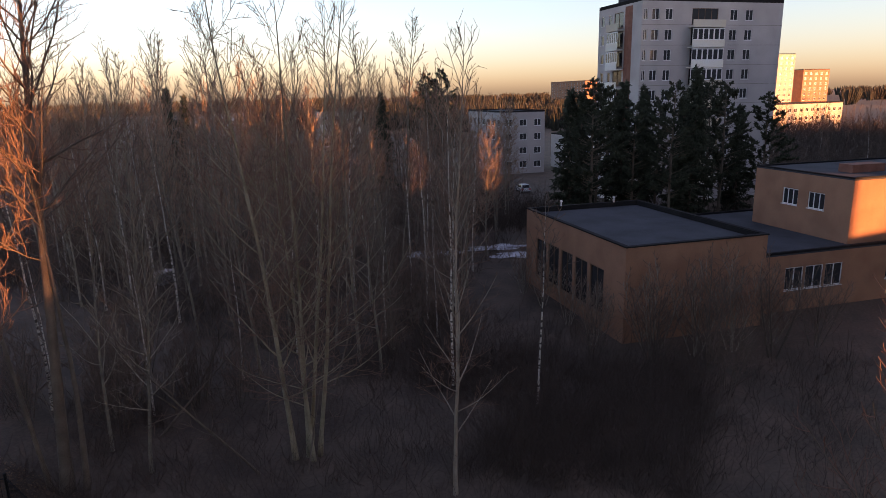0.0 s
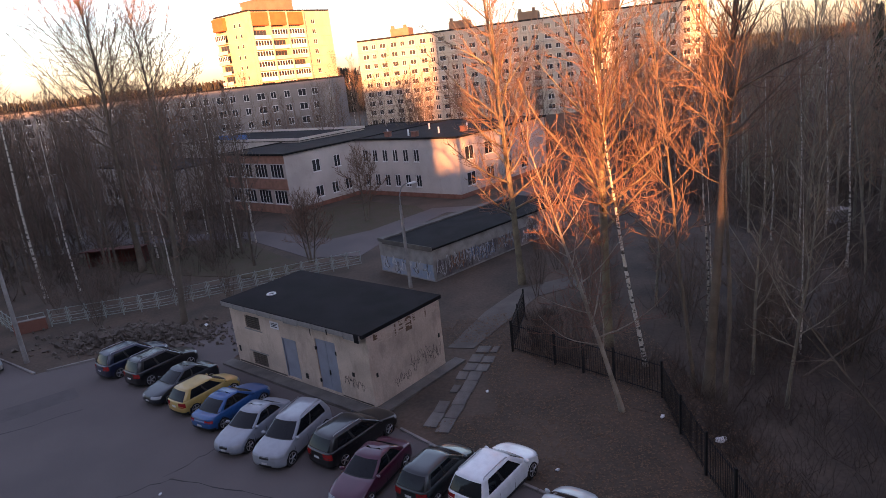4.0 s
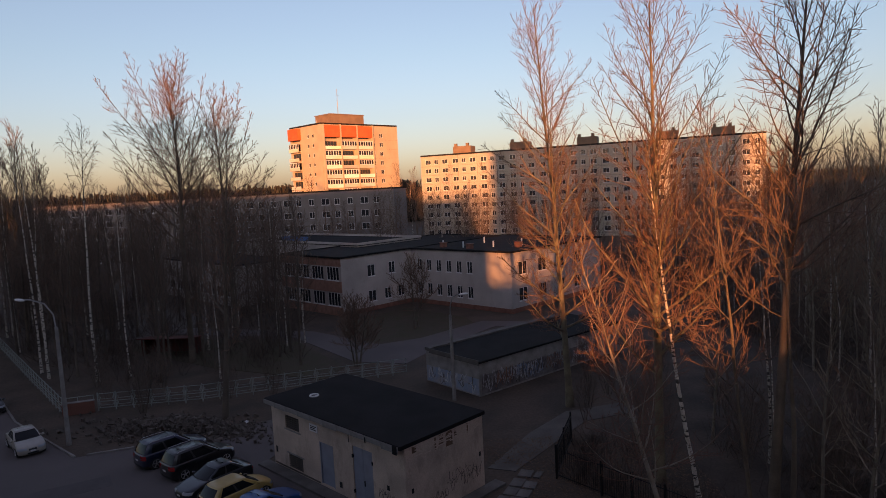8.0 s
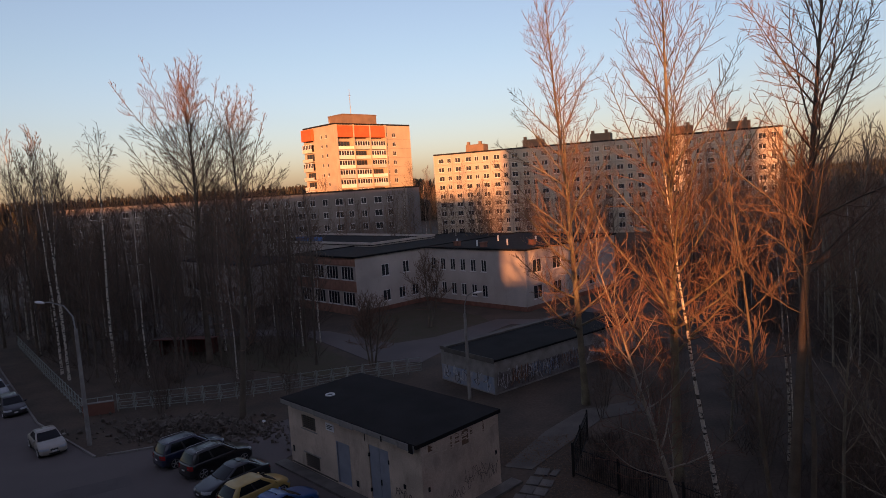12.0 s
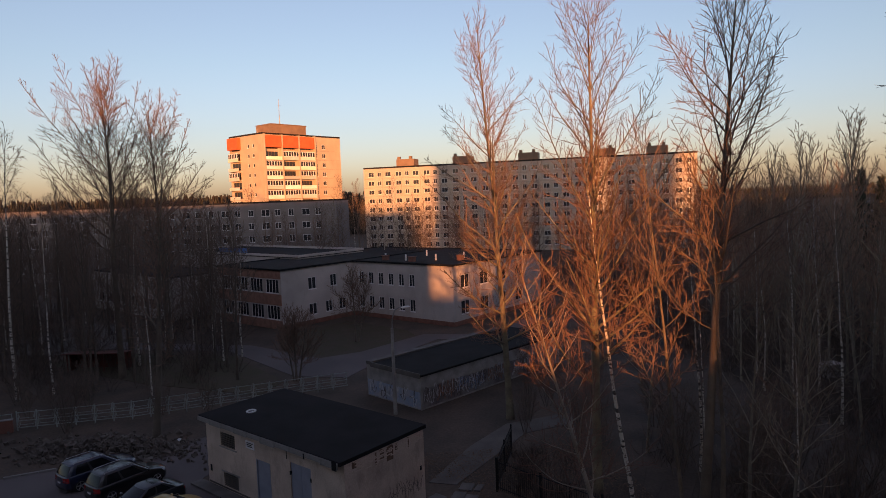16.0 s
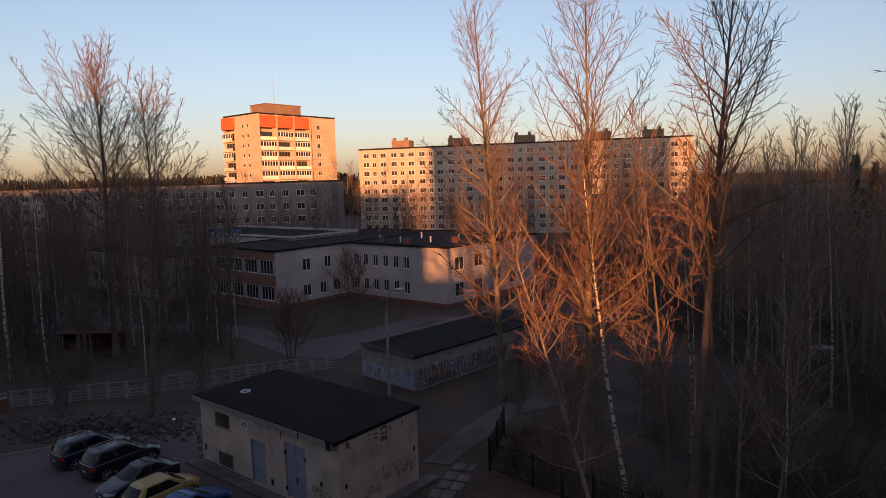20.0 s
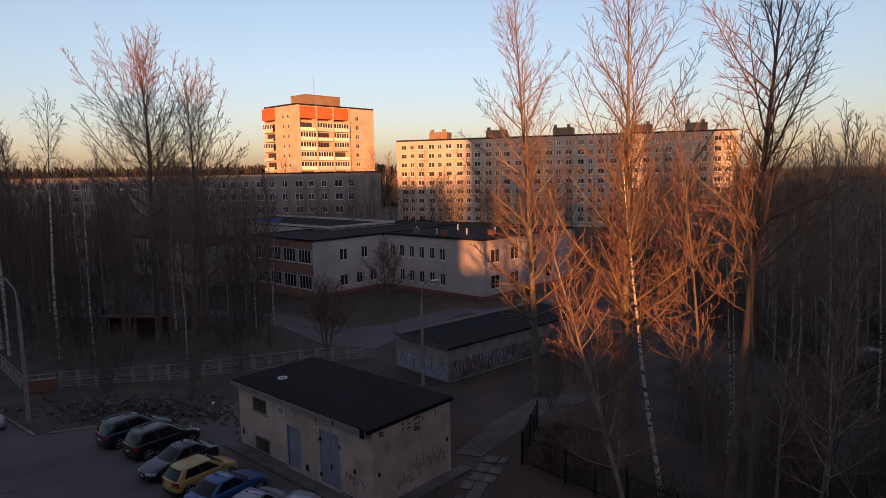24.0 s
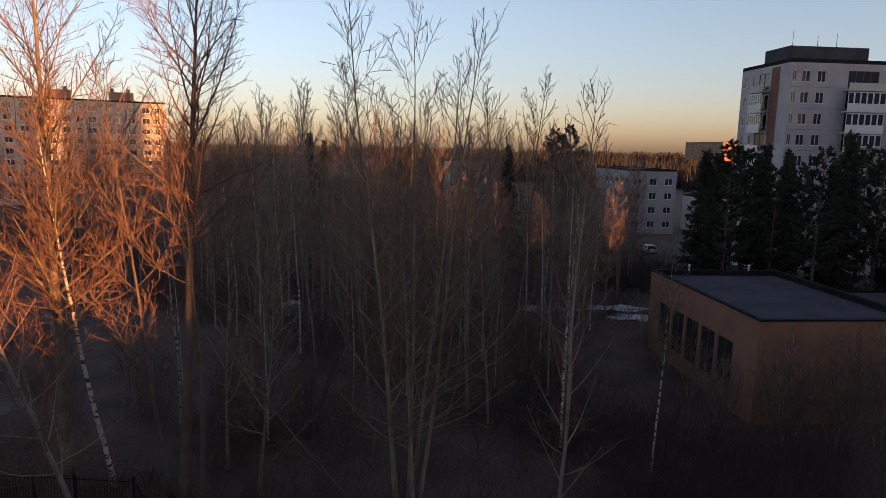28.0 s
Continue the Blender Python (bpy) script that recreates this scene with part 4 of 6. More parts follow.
    for k, (x, w, h) in enumerate(((2.1, 0.12, 0.75), (2.45, 0.3, 0.6), (2.95, 0.5, 0.85), (3.6, 0.2, 0.45), (4.6, 0.1, 0.6), (0.5, 0.3, 0.4))):
        part("rust_stain", boxes((x, x + w, -0.005 - 0.0005 * k, -0.0035, H - h, H - 0.05)), M["rust"], t, "", sr)
    brick = mesh_of("brick", boxes((0, 0.235, -0.012, 0.05, 0, 0.062)), M["plaster"])
    for r in range(9):
        for c in range(22):
            if rg.random() < 0.75 - 0.05 * r:
                part("brick", brick, None, t, "", sr @ pose(0.06 + c * 0.255 + (0.12 if r % 2 else 0), 0, H - 0.09 - 0.078 * r))
    scribble(5, 9, 2.6, 0.9, 0.3, 0.012, "spray_dark", "graffiti", t, "dark spray paint scrawl", sr @ pose(3.0, 0, 0.9))
    scribble(6, 5, 1.3, 0.6, 0.2, 0.012, "spray_dark", "graffiti", t, "dark spray paint scrawl", sr @ pose(1.6, 0, 0.5))
    scribble(7, 6, 1.5, 0.6, 0.2, 0.012, "spray_dark", "graffiti", t, "dark spray paint scrawl", pose(10.3, 0, 0.9))
    for x0, x1, z0, z1 in ((11.0, 11.2, 1.6, 1.85), (6.85, 7.1, 0.5, 0.85), (0.25, 0.45, 0.9, 1.3)):
        part("vent_hole", boxes((x0, x1, -0.01, -0.004, z0, z1)), M["dark_iron"], t)
    for x0, x1, z0, z1 in ((5.5, 5.65, 1.9, 2.15), (0.35, 0.5, 1.7, 1.95)):
        part("vent_hole", boxes((x0, x1, -0.01, -0.004, z0, z1)), M["dark_iron"], t, "", sr)


def garage():
    t = thing("garage", frame_of(-2.33, 56.1, -50), "low garage row with graffiti walls and a black roof", "garage")
    L, D, H = 6.9, 19.0, 2.75
    shell(t, L, D, H, (), (), (), 0, "concrete")
    part("roof", boxes((0.7, L + 0.12, -0.12, D, H + 0.004, H + 0.16)), M["roofing"], t, "black bitumen roof")
    part("parapet", boxes((-0.05, 0.7, -0.05, D, H + 0.004, H + 0.3), (0.7, L + 0.1, -0.2, -0.124, H - 0.1, H + 0.3)), M["slab"], t)
    part("painted_wall", boxes((0.1, L - 0.1, -0.008, -0.004, 0.1, 1.45)), mat("graffiti_blue", (0.19, 0.26, 0.36), 0.8, 0.3, 0.9, 6.0, 0.1, 0, (0.33, 0.31, 0.31)), t, "wall with faded blue spray paint")
    scribble(15, 6, 6.2, 1.2, 0.5, 0.04, "spray_white", "graffiti", t, "faded white spray paint loops", pose(0.3, -0.006, 0.3))
    scribble(16, 5, 6.2, 1.2, 0.45, 0.03, "spray_dark", "graffiti", t, "faded dark spray paint loops", pose(0.3, -0.008, 0.3))
    sr = side("right", L, D)
    part("painted_band", boxes((0.2, 15.5, -0.008, -0.004, 0.15, 1.7)), mat("painted_concrete", (0.2, 0.185, 0.18), 0.85, 0.5, 0.9, 7.0, 0.1, 0, (0.1, 0.085, 0.085)), t, "concrete darkened by layers of old spray paint", sr)
    for k, (x, w, n, size, colour) in enumerate(((0.3, 4.2, 11, 0.28, "spray_white"), (0.4, 4.4, 12, 0.34, "spray_dark"), (4.0, 3.6, 12, 0.3, "spray_white"), (4.2, 3.4, 9, 0.36, "spray_blue"), (4.0, 4.0, 10, 0.3, "spray_dark"),
                                                 (8.2, 3.0, 9, 0.26, "spray_pale"), (8.0, 3.4, 9, 0.3, "spray_rust"), (11.6, 3.4, 9, 0.3, "spray_white"), (1.8, 2.0, 6, 0.24, "spray_rust"))):
        scribble(18 + k, n, w, 1.35, size, 0.03, colour, "graffiti", t, "tangled spray paint scrawl", sr @ pose(x, -0.006 - 0.001 * k, 0.4))


# ---- behind the camera: its own house, and unseen blocks added to shade the yard ----
def behind():
    t = thing("own_house", pose(0, 0, 0), "nine-storey grey panel house on the near side of the yard", "apartment building")
    part("wall", boxes((-150, 5.0, -16, -2.6, 0, 31.4)), M["panel_grey"], t)
    # added blocks out of view; their heights and gaps shape the sunlit strips
    for x0, x1, y0, y1, h in ((13.55, 59.7, -62, -42, 54), (59.7, 63.2, -58, -46, 9.0), (63.2, 81.4, -62, -42, 54), (81.4, 86, -58, -46, 24), (86, 255, -62, -42, 38), (-40, 59.2, -90, -70, 17.7), (66, 112, -90, -70, 17.7)):
        b = thing("house_behind", pose((x0 + x1) / 2, (y0 + y1) / 2, 0), "grey panel apartment house across the street", "apartment building")
        part("wall", boxes((-(x1 - x0) / 2, (x1 - x0) / 2, -(y1 - y0) / 2, (y1 - y0) / 2, 0, h)), M["panel_grey"], b)


behind()



def shop():
    t = thing("shop", frame_of(139, 47, GRID - 90), "white and blue shop pavilion with a red sign", "shop")
    h = [(1 + 2.4 * i, 3 + 2.4 * i, 0.6, 3.0) for i in range(5)]
    shell(t, 14, 10, 7.5, h, (), (), 0, "white")
    for a, b, c, d in h:
        put_window(t, a, c, b - a, d - c, 2)
    part("blue_band", boxes((0, 14, -0.1, -0.004, 3.4, 4.6)), mat("blue_cladding", (0.25, 0.35, 0.5), 0.6), t)
    part("sign", boxes((2, 4, -0.3, -0.004, 5.2, 7.0)), mat("red_sign", (0.6, 0.02, 0.05), 0.5), t, "red sign on the shop front")
    flat_roof(t, 14, 10, 7.5, "roof_grey", 0.3)


shop()
plain_block(262, 26, GRID - 80, 60, 14, 10.5, 3, "panel_warm", "long low house in evening sun far off", 18)

# ---- trees ----
class Tubes:
    """Collects tapered tubes and hands them out as one mesh."""

    def __init__(self):
        self.lines = collections.defaultdict(list)
        self.v, self.f, self.n = [], [], 0

    def add(self, pts, radii, sides):
        self.lines[(len(pts), sides)].append((pts, radii))

    def arrays(self):
        """All tubes of one length and side count are worked out together."""
        for (k, sides), rows in self.lines.items():
            pts = np.array([r[0] for r in rows], float)
            rad = np.array([r[1] for r in rows], float)
            t = np.gradient(pts, axis=1)
            t /= np.linalg.norm(t, axis=2)[..., None] + 1e-9
            ref = np.where(np.abs(t[:, :1, 2:]) < 0.9, np.array([0.31, 0.17, 0.93]), np.array([1.0, 0.1, 0.0]))
            a = np.cross(t, np.broadcast_to(ref, t.shape))
            a /= np.linalg.norm(a, axis=2)[..., None] + 1e-9
            b = np.cross(t, a)
            ang = np.arange(sides) * 2 * np.pi / sides
            ring = pts[:, :, None] + rad[:, :, None, None] * (np.cos(ang)[:, None] * a[:, :, None] + np.sin(ang)[:, None] * b[:, :, None])
            i = np.arange(k - 1)[:, None] * sides
            j = np.arange(sides)[None]
            j2 = (j + 1) % sides
            q = np.stack([i + j, i + j2, i + sides + j2, i + sides + j], -1).reshape(-1, 4)
            self.v.append(ring.reshape(-1, 3))
            self.f.append((q[None] + np.arange(len(rows))[:, None, None] * k * sides).reshape(-1, 4) + self.n)
            self.n += len(rows) * k * sides
        self.lines.clear()
        return np.concatenate(self.v), np.concatenate(self.f)

    def mesh(self, name, material):
        v, f = self.arrays()
        me = bpy.data.meshes.new(name)
        me.vertices.add(len(v))
        me.vertices.foreach_set("co", v.astype(np.float32).ravel())
        me.loops.add(f.size)
        me.loops.foreach_set("vertex_index", f.astype(np.int32).ravel())
        me.polygons.add(len(f))
        me.polygons.foreach_set("loop_start", np.arange(0, f.size, 4, dtype=np.int32))
        me.polygons.foreach_set("loop_total", np.full(len(f), 4, dtype=np.int32))
        me.polygons.foreach_set("use_smooth", np.ones(len(f), dtype=bool))
        me.update(calc_edges=True)
        me.materials.append(material)
        return me


def across(rng, a):
    """A random unit vector square to a."""
    x, y, z = rng.normal(0, 1, 3)
    v = np.array((a[1] * z - a[2] * y, a[2] * x - a[0] * z, a[0] * y - a[1] * x))
    return v / (math.sqrt(v @ v) + 1e-9)


def unit(v):
    return v / (math.sqrt(v @ v) + 1e-9)


def bough(rng, p, d, length, n, up, wob):
    """A wandering line from p along d that bends upwards (or down, for up < 0)."""
    pts = [p]
    st = length / n
    turn = rng.normal(0, wob, (n, 3))
    turn[:, 2] += up / n
    for i in range(n):
        d = unit(d + turn[i])
        pts.append(pts[-1] + d * st)
    return np.array(pts), d


def tree_meshes(seed, height, r0, style):
    """Trunk, limbs and the finer crown: straight rising limbs, branches along them and short spurs on those."""
    rng = np.random.default_rng(seed)
    s = dict(first=0.3, limbs=22, reach=0.3, angle=(58, 26), up=0.7, wob=0.05, sub=0.5, spur=0.3, side=0.42, spurs=(0.22, 0.6), twig_r=0.011, lean=(0.0, 0.0),
             stems=((0.0, 0.0, 0.0, 0.0, 1.0),), droop=0.0, taper=0.9, stand=0.5, limb=0.36, low=0.55, crown=0.6, sway=0.02)
    s.update(style)
    stemw, wood, fine = Tubes(), Tubes(), Tubes()
    for n_stem, (bx, by, lx, ly, hs) in enumerate(s["stems"]):
        h = height * hs
        rs = r0 * (1 if n_stem == 0 else 0.85)
        n = 14
        tp, _ = bough(rng, np.array([bx, by, -0.3]), unit(np.array([s["lean"][0] + lx, s["lean"][1] + ly, 1.0])), h + 0.3, n, s["stand"], s["sway"])
        fr = np.linspace(0, 1, n + 1)
        rad = rs * ((1 - fr) ** s["taper"] * 0.96 + 0.04)
        rad[0] *= 1.4
        rad[1] *= 1.05
        stemw.add(tp, rad, 9)
        limbs = int(s["limbs"] * (1 if n_stem == 0 else 0.75))
        turn0 = rng.uniform(0, 6.28)
        for i in range(limbs):
            u = s["first"] + (0.97 - s["first"]) * ((i + rng.random()) / limbs) ** 0.9
            c = (u - s["first"]) / (1 - s["first"])
            k = u * n
            j = min(int(k), n - 1)
            p = tp[j] + (tp[j + 1] - tp[j]) * (k - j)
            az = turn0 + i * 2.4 + rng.normal(0, 0.45)
            el = radians(s["angle"][0] + (s["angle"][1] - s["angle"][0]) * c + rng.normal(0, 7))
            d = np.array([math.cos(az) * math.sin(el), math.sin(az) * math.sin(el), math.cos(el)])
            ln2 = h * s["reach"] * (1 - c) ** s["crown"] * (s["low"] + (1 - s["low"]) * min(1, c / 0.25)) * rng.uniform(0.6, 1.12) + 0.6
            m = 8
            lp, _ = bough(rng, p, d, ln2, m, s["up"] * rng.uniform(0.6, 1.2), s["wob"])
            rr = min(rs * s["limb"], np.interp(u, fr, rad) * 0.5, 0.012 + 0.013 * ln2) * rng.uniform(0.8, 1.0)
            lr = np.maximum(rr * (1 - np.linspace(0, 1, m + 1) * 0.85), s["twig_r"] * 1.25)
            wood.add(lp, lr, 6)
            n2 = max(2, int(ln2 / s["sub"]))
            plane = across(rng, unit(lp[-1] - lp[0]))
            for q in range(n2):
                w = 0.1 + 0.88 * (q + rng.random()) / n2
                kk = w * m
                jj = min(int(kk), m - 1)
                bp = lp[jj] + (lp[jj + 1] - lp[jj]) * (kk - jj)
                ax = unit(lp[jj + 1] - lp[jj])
                out = unit(plane * (1 if q % 2 else -1) + across(rng, ax) * 0.8)
                out = unit(out - ax * (out @ ax))
                a1 = radians(rng.uniform(32, 56))
                bd = unit(ax * math.cos(a1) + out * math.sin(a1))
                bl = (ln2 * (1.05 - w) * s["side"] + 0.35) * rng.uniform(0.55, 1.15)
                b2, _ = bough(rng, bp, bd, bl, 5, s["up"] * 0.55 - s["droop"], s["wob"] * 1.3)
                br = np.maximum(min(lr[jj] * 0.55, 0.012 + 0.01 * bl) * (1 - np.linspace(0, 1, 6) * 0.75), s["twig_r"])
                fine.add(b2, br, 4)
                n3 = max(1, int(bl / s["spur"]))
                for e in range(n3):
                    ww = (0.12 + 0.86 * (e + rng.random()) / n3) * 5
                    j3 = min(int(ww), 4)
                    tpnt = b2[j3] + (b2[j3 + 1] - b2[j3]) * (ww - j3)
                    ax3 = unit(b2[j3 + 1] - b2[j3])
                    a3 = radians(rng.uniform(30, 60))
                    td = unit(ax3 * math.cos(a3) + across(rng, ax3) * math.sin(a3) + np.array([0, 0, 0.25 - s["droop"]]))
                    tl = rng.uniform(*s["spurs"]) * (0.7 + 0.2 * bl)
                    t2, _ = bough(rng, tpnt, td, tl, 2, s["up"] * 0.5 - s["droop"] * 1.6, 0.12)
                    fine.add(t2, np.array([1, 0.85, 0.55]) * s["twig_r"], 3)
    return stemw, wood, fine


def make_tree(name, m, seed, height, r0, style, bark, twig, label, category="tree", group=""):
    t = thing(name, m, label, category, group)
    stem, wood, fine = tree_meshes(seed, height, r0, style)
    if name == "shrub":
        tagged(part("stem_clump", stem.mesh("stem_clump", M[bark]), None, t), kind="stuff")
    else:
        for (k, sides), rows in list(stem.lines.items()):
            for row in rows:
                one = Tubes()
                one.add(*row, sides)
                part("trunk", one.mesh("trunk", M[bark]), None, t)
    tagged(part("branchwork", wood.mesh("branchwork", M["bark" if bark == "birch" else bark]), None, t), kind="stuff")
    tagged(part("crown", fine.mesh("crown", M[twig]), None, t), kind="stuff")
    return t


POPLAR = dict(first=0.3, limbs=36, reach=0.32, angle=(52, 22), up=0.55, sub=0.32, spur=0.21, twig_r=0.0105, side=0.36, wob=0.06)
T1 = make_tree("poplar", pose(8.75, 47.7, 0), 11, 29.8, 0.27, dict(POPLAR, first=0.16, reach=0.27, limbs=54, angle=(64, 25), lean=(-0.042, 0.0), low=0.8, crown=0.42, sway=0.01), "bark_green", "twig", "tall bare poplar with olive bark in evening sun")
T2 = make_tree("poplar", pose(11.3, 34.9, 0), 12, 27.5, 0.28, dict(POPLAR, first=0.2, limbs=46, reach=0.36, angle=(54, 18), low=0.7, crown=0.5, sway=0.01, lean=(0.004, 0.0)), "bark_green", "twig", "tall bare poplar with wide upswept crown in evening sun")
T3 = make_tree("poplar", pose(13.85, 27.7, 0), 13, 26.5, 0.27, dict(POPLAR, first=0.46, reach=0.26, limbs=34, angle=(46, 18), up=0.45, lean=(0.022, -0.012), low=0.75, crown=0.5, sway=0.01), "bark", "twig", "tall bare poplar with a dark trunk behind the iron fence")
BA = make_tree("birch", pose(9.5, 27.5, 0), 14, 15.5, 0.13, dict(first=0.2, limbs=38, reach=0.26, angle=(72, 34), up=0.75, sub=0.3, spur=0.22, side=0.5, twig_r=0.0095, lean=(-0.21, 0.1), stand=0.2, wob=0.09, low=0.9), "bark_pale", "twig_red", "leaning young bare tree with dense reddish twigs")
BB = make_tree("birch", pose(12.3, 31.6, 0), 15, 19.0, 0.13, dict(first=0.4, limbs=30, reach=0.24, angle=(58, 26), up=0.4, sub=0.36, spur=0.24, side=0.45, twig_r=0.0105, lean=(-0.11, 0.05), stand=0.1), "birch", "twig_red", "slender leaning birch with white and black bark")
AS = make_tree("young_tree", pose(14.35, 27.1, 0), 27, 17.8, 0.14, dict(first=0.58, limbs=16, reach=0.32, angle=(70, 30), up=1.1, sub=0.3, spur=0.22, side=0.5, wob=0.1, twig_r=0.0115, low=0.95, limb=0.6, lean=(0.06, -0.02), stand=0.2), "bark", "twig", "bushy young bare tree beside the dark poplar")
AL = make_tree("young_tree", pose(13.65, 28.6, 0), 28, 20.0, 0.12, dict(first=0.36, limbs=24, reach=0.26, angle=(66, 28), up=0.8, sub=0.34, spur=0.24, side=0.45, wob=0.08, twig_r=0.011, low=0.9, lean=(-0.07, 0.04), stand=0.2), "bark", "twig", "olive young bare tree leaning away from the dark poplar")
RC = make_tree("aspen_clump", pose(21.2, 19.9, 0), 16, 24.5, 0.13, dict(first=0.14, limbs=36, wob=0.075, reach=0.27, angle=(62, 26), up=0.6, sub=0.42, spur=0.26, twig_r=0.0105, low=0.85, stand=0.15, stems=((-0.45, 0.5, -0.035, 0.04, 1.0), (0.3, -0.3, 0.1, -0.1, 0.94), (0.0, 0.1, 0.03, 0.0, 0.97), (0.35, 0.3, 0.05, -0.07, 0.85), (-0.2, -0.4, -0.01, 0.06, 0.8))), "bark_aspen", "twig", "clump of tall bare aspens with several stems")
BR = make_tree("birch", pose(21.8, 12.2, 0), 17, 19.6, 0.095, dict(first=0.16, limbs=44, reach=0.16, angle=(56, 26), up=0.45, sub=0.34, spur=0.24, twig_r=0.0085, wob=0.035, low=0.9), "bark_pale", "twig", "slender pale birch with a narrow crown")
LT = make_tree("birch", pose(-34.4, 61.2, 0), 18, 24.5, 0.15, dict(first=0.5, limbs=24, reach=0.2, angle=(54, 26), up=0.3, sub=0.5, spur=0.28, droop=0.3, spurs=(0.4, 1.0), twig_r=0.014), "birch", "twig", "tall white birch with drooping twigs")
LA = make_tree("poplar", pose(-27.4, 67.0, 0), 19, 28.2, 0.33, dict(POPLAR, first=0.44, reach=0.46, angle=(60, 16), limbs=36, up=0.4, twig_r=0.0165, sub=0.42, spur=0.28, low=0.95, crown=0.42), "bark", "twig", "tall bare poplar standing above the wood")
LB = make_tree("poplar", pose(-25.0, 74.0, 0), 20, 27.2, 0.28, dict(POPLAR, first=0.42, reach=0.44, angle=(60, 16), limbs=30, up=0.5, twig_r=0.0165, sub=0.45, spur=0.28, low=0.95, crown=0.42), "bark", "twig", "bare poplar beside the taller one")
LC = make_tree("poplar", pose(-17.9, 48.9, 0), 21, 20.0, 0.26, dict(POPLAR, first=0.22, limbs=22, reach=0.3, twig_r=0.015, lean=(0.06, 0.02)), "bark", "twig", "bare tree with thick trunk by the fence")
BU = make_tree("shrub_tree", pose(-9.3, 62, 0), 22, 6.6, 0.12, dict(first=0.2, limbs=24, reach=0.5, angle=(62, 30), up=0.8, sub=0.3, spur=0.2, side=0.5, twig_r=0.015, low=0.9, stems=((0, 0, 0, 0, 1), (0.2, 0.1, 0.2, 0, 0.9), (-0.2, 0, -0.2, 0.1, 0.92))), "bark", "twig", "low round bare tree in the yard")
B2 = make_tree("shrub_tree", pose(-4.4, 77.7, 0), 23, 8.5, 0.13, dict(first=0.25, limbs=22, reach=0.45, angle=(60, 28), up=0.8, sub=0.34, spur=0.24, side=0.5, twig_r=0.018, low=0.9, stems=((0, 0, 0, 0, 1), (0.2, 0.2, 0.15, 0.1, 0.9))), "bark", "twig", "low bare tree on the lawn")

# common trees of the woods, a few of each kind, then copied
WOOD = []
for k in range(4):
    WOOD.append(make_tree("bare_tree", pose(-60 - 6 * k, 84 + 4 * k, 0), 40 + k, 17 + k, 0.15, dict(first=0.2, limbs=26, reach=0.3, angle=(54, 20), crown=0.5, up=0.55, sub=0.42, spur=0.28, twig_r=0.016, wob=0.08, low=0.8), "wood_bark", "wood_twig", "bare grey-brown tree of the wood", "tree", "trees of the wood"))
BIRCH = []
for k in range(3):
    BIRCH.append(make_tree("birch", pose(-48 + 5 * k, 84 + 4 * k, 0), 50 + k, 18 + 1.5 * k, 0.12, dict(first=0.38, limbs=20, reach=0.24, angle=(50, 24), up=0.4, sub=0.55, spur=0.36, twig_r=0.016, droop=0.18), "birch", "wood_twig", "bare white-stemmed birch of the wood", "birch", "birches of the wood"))
NEAR = []
for k in range(3):
    NEAR.append(make_tree("bare_tree", pose(22 + 5 * k, 33 - 4 * k, 0), 90 + k, 15 + 1.5 * k, 0.12, dict(first=0.22, limbs=20, reach=0.3, angle=(62, 26), crown=0.55, up=0.6, sub=0.42, spur=0.3, twig_r=0.0125, wob=0.09, sway=0.035, low=0.85, lean=(0.05 * (k - 1), 0.04)), "near_bark", "near_twig", "bare olive-grey tree at the edge of the wood", "tree", "trees at the wood's edge"))
# eastern trees carry the lightened twig colour in place of stronger sky light
EAST = []
for k in range(4):
    EAST.append(make_tree("bare_tree", pose(52 + 5 * k, 62 - 4 * k, 0), 95 + k, 17 + k, 0.15, dict(first=0.2, limbs=26, reach=0.3, angle=(56, 20), crown=0.5, up=0.55, sub=0.42, spur=0.28, twig_r=0.017, wob=0.08, sway=0.03, low=0.85), "near_bark", "east_twig", "bare brown-twigged tree of the wood", "tree", "trees of the wood"))
SHRUB = []
for k in range(3):
    SHRUB.append(make_tree("shrub", pose(18 + 3 * k, 30 + 3 * k, 0), 60 + k, 4.5 + k, 0.05, dict(first=0.1, limbs=12, reach=0.4, angle=(45, 25), up=0.6, sub=0.32, spur=0.24, twig_r=0.0095, stems=((0, 0, 0.1, 0, 1), (0.2, 0.1, 0.3, 0.1, 0.9), (-0.2, 0, -0.3, 0.1, 0.92), (0.1, -0.2, 0.1, -0.35, 0.85), (-0.1, 0.2, -0.1, 0.4, 0.9))), "wood_bark", "wood_twig", "tangled bare shrub under the trees", "shrub", "shrubs of the wood"))


STEMS = ((-18.9, 69.7, 0.68), (-18.6, 71.9, 0.73), (-17.4, 73.2, 0.5), (-16.9, 73.4, 0.69), (-28.2, 85.2, 0.68), (-24.5, 81.5, 0.67), (-45.8, 100.5, 0.62), (-56.0, 106.2, 0.51), (-52.3, 103.1, 0.69), (-72.3, 133.7, 0.56), (-42.0, 109.5, 0.62))


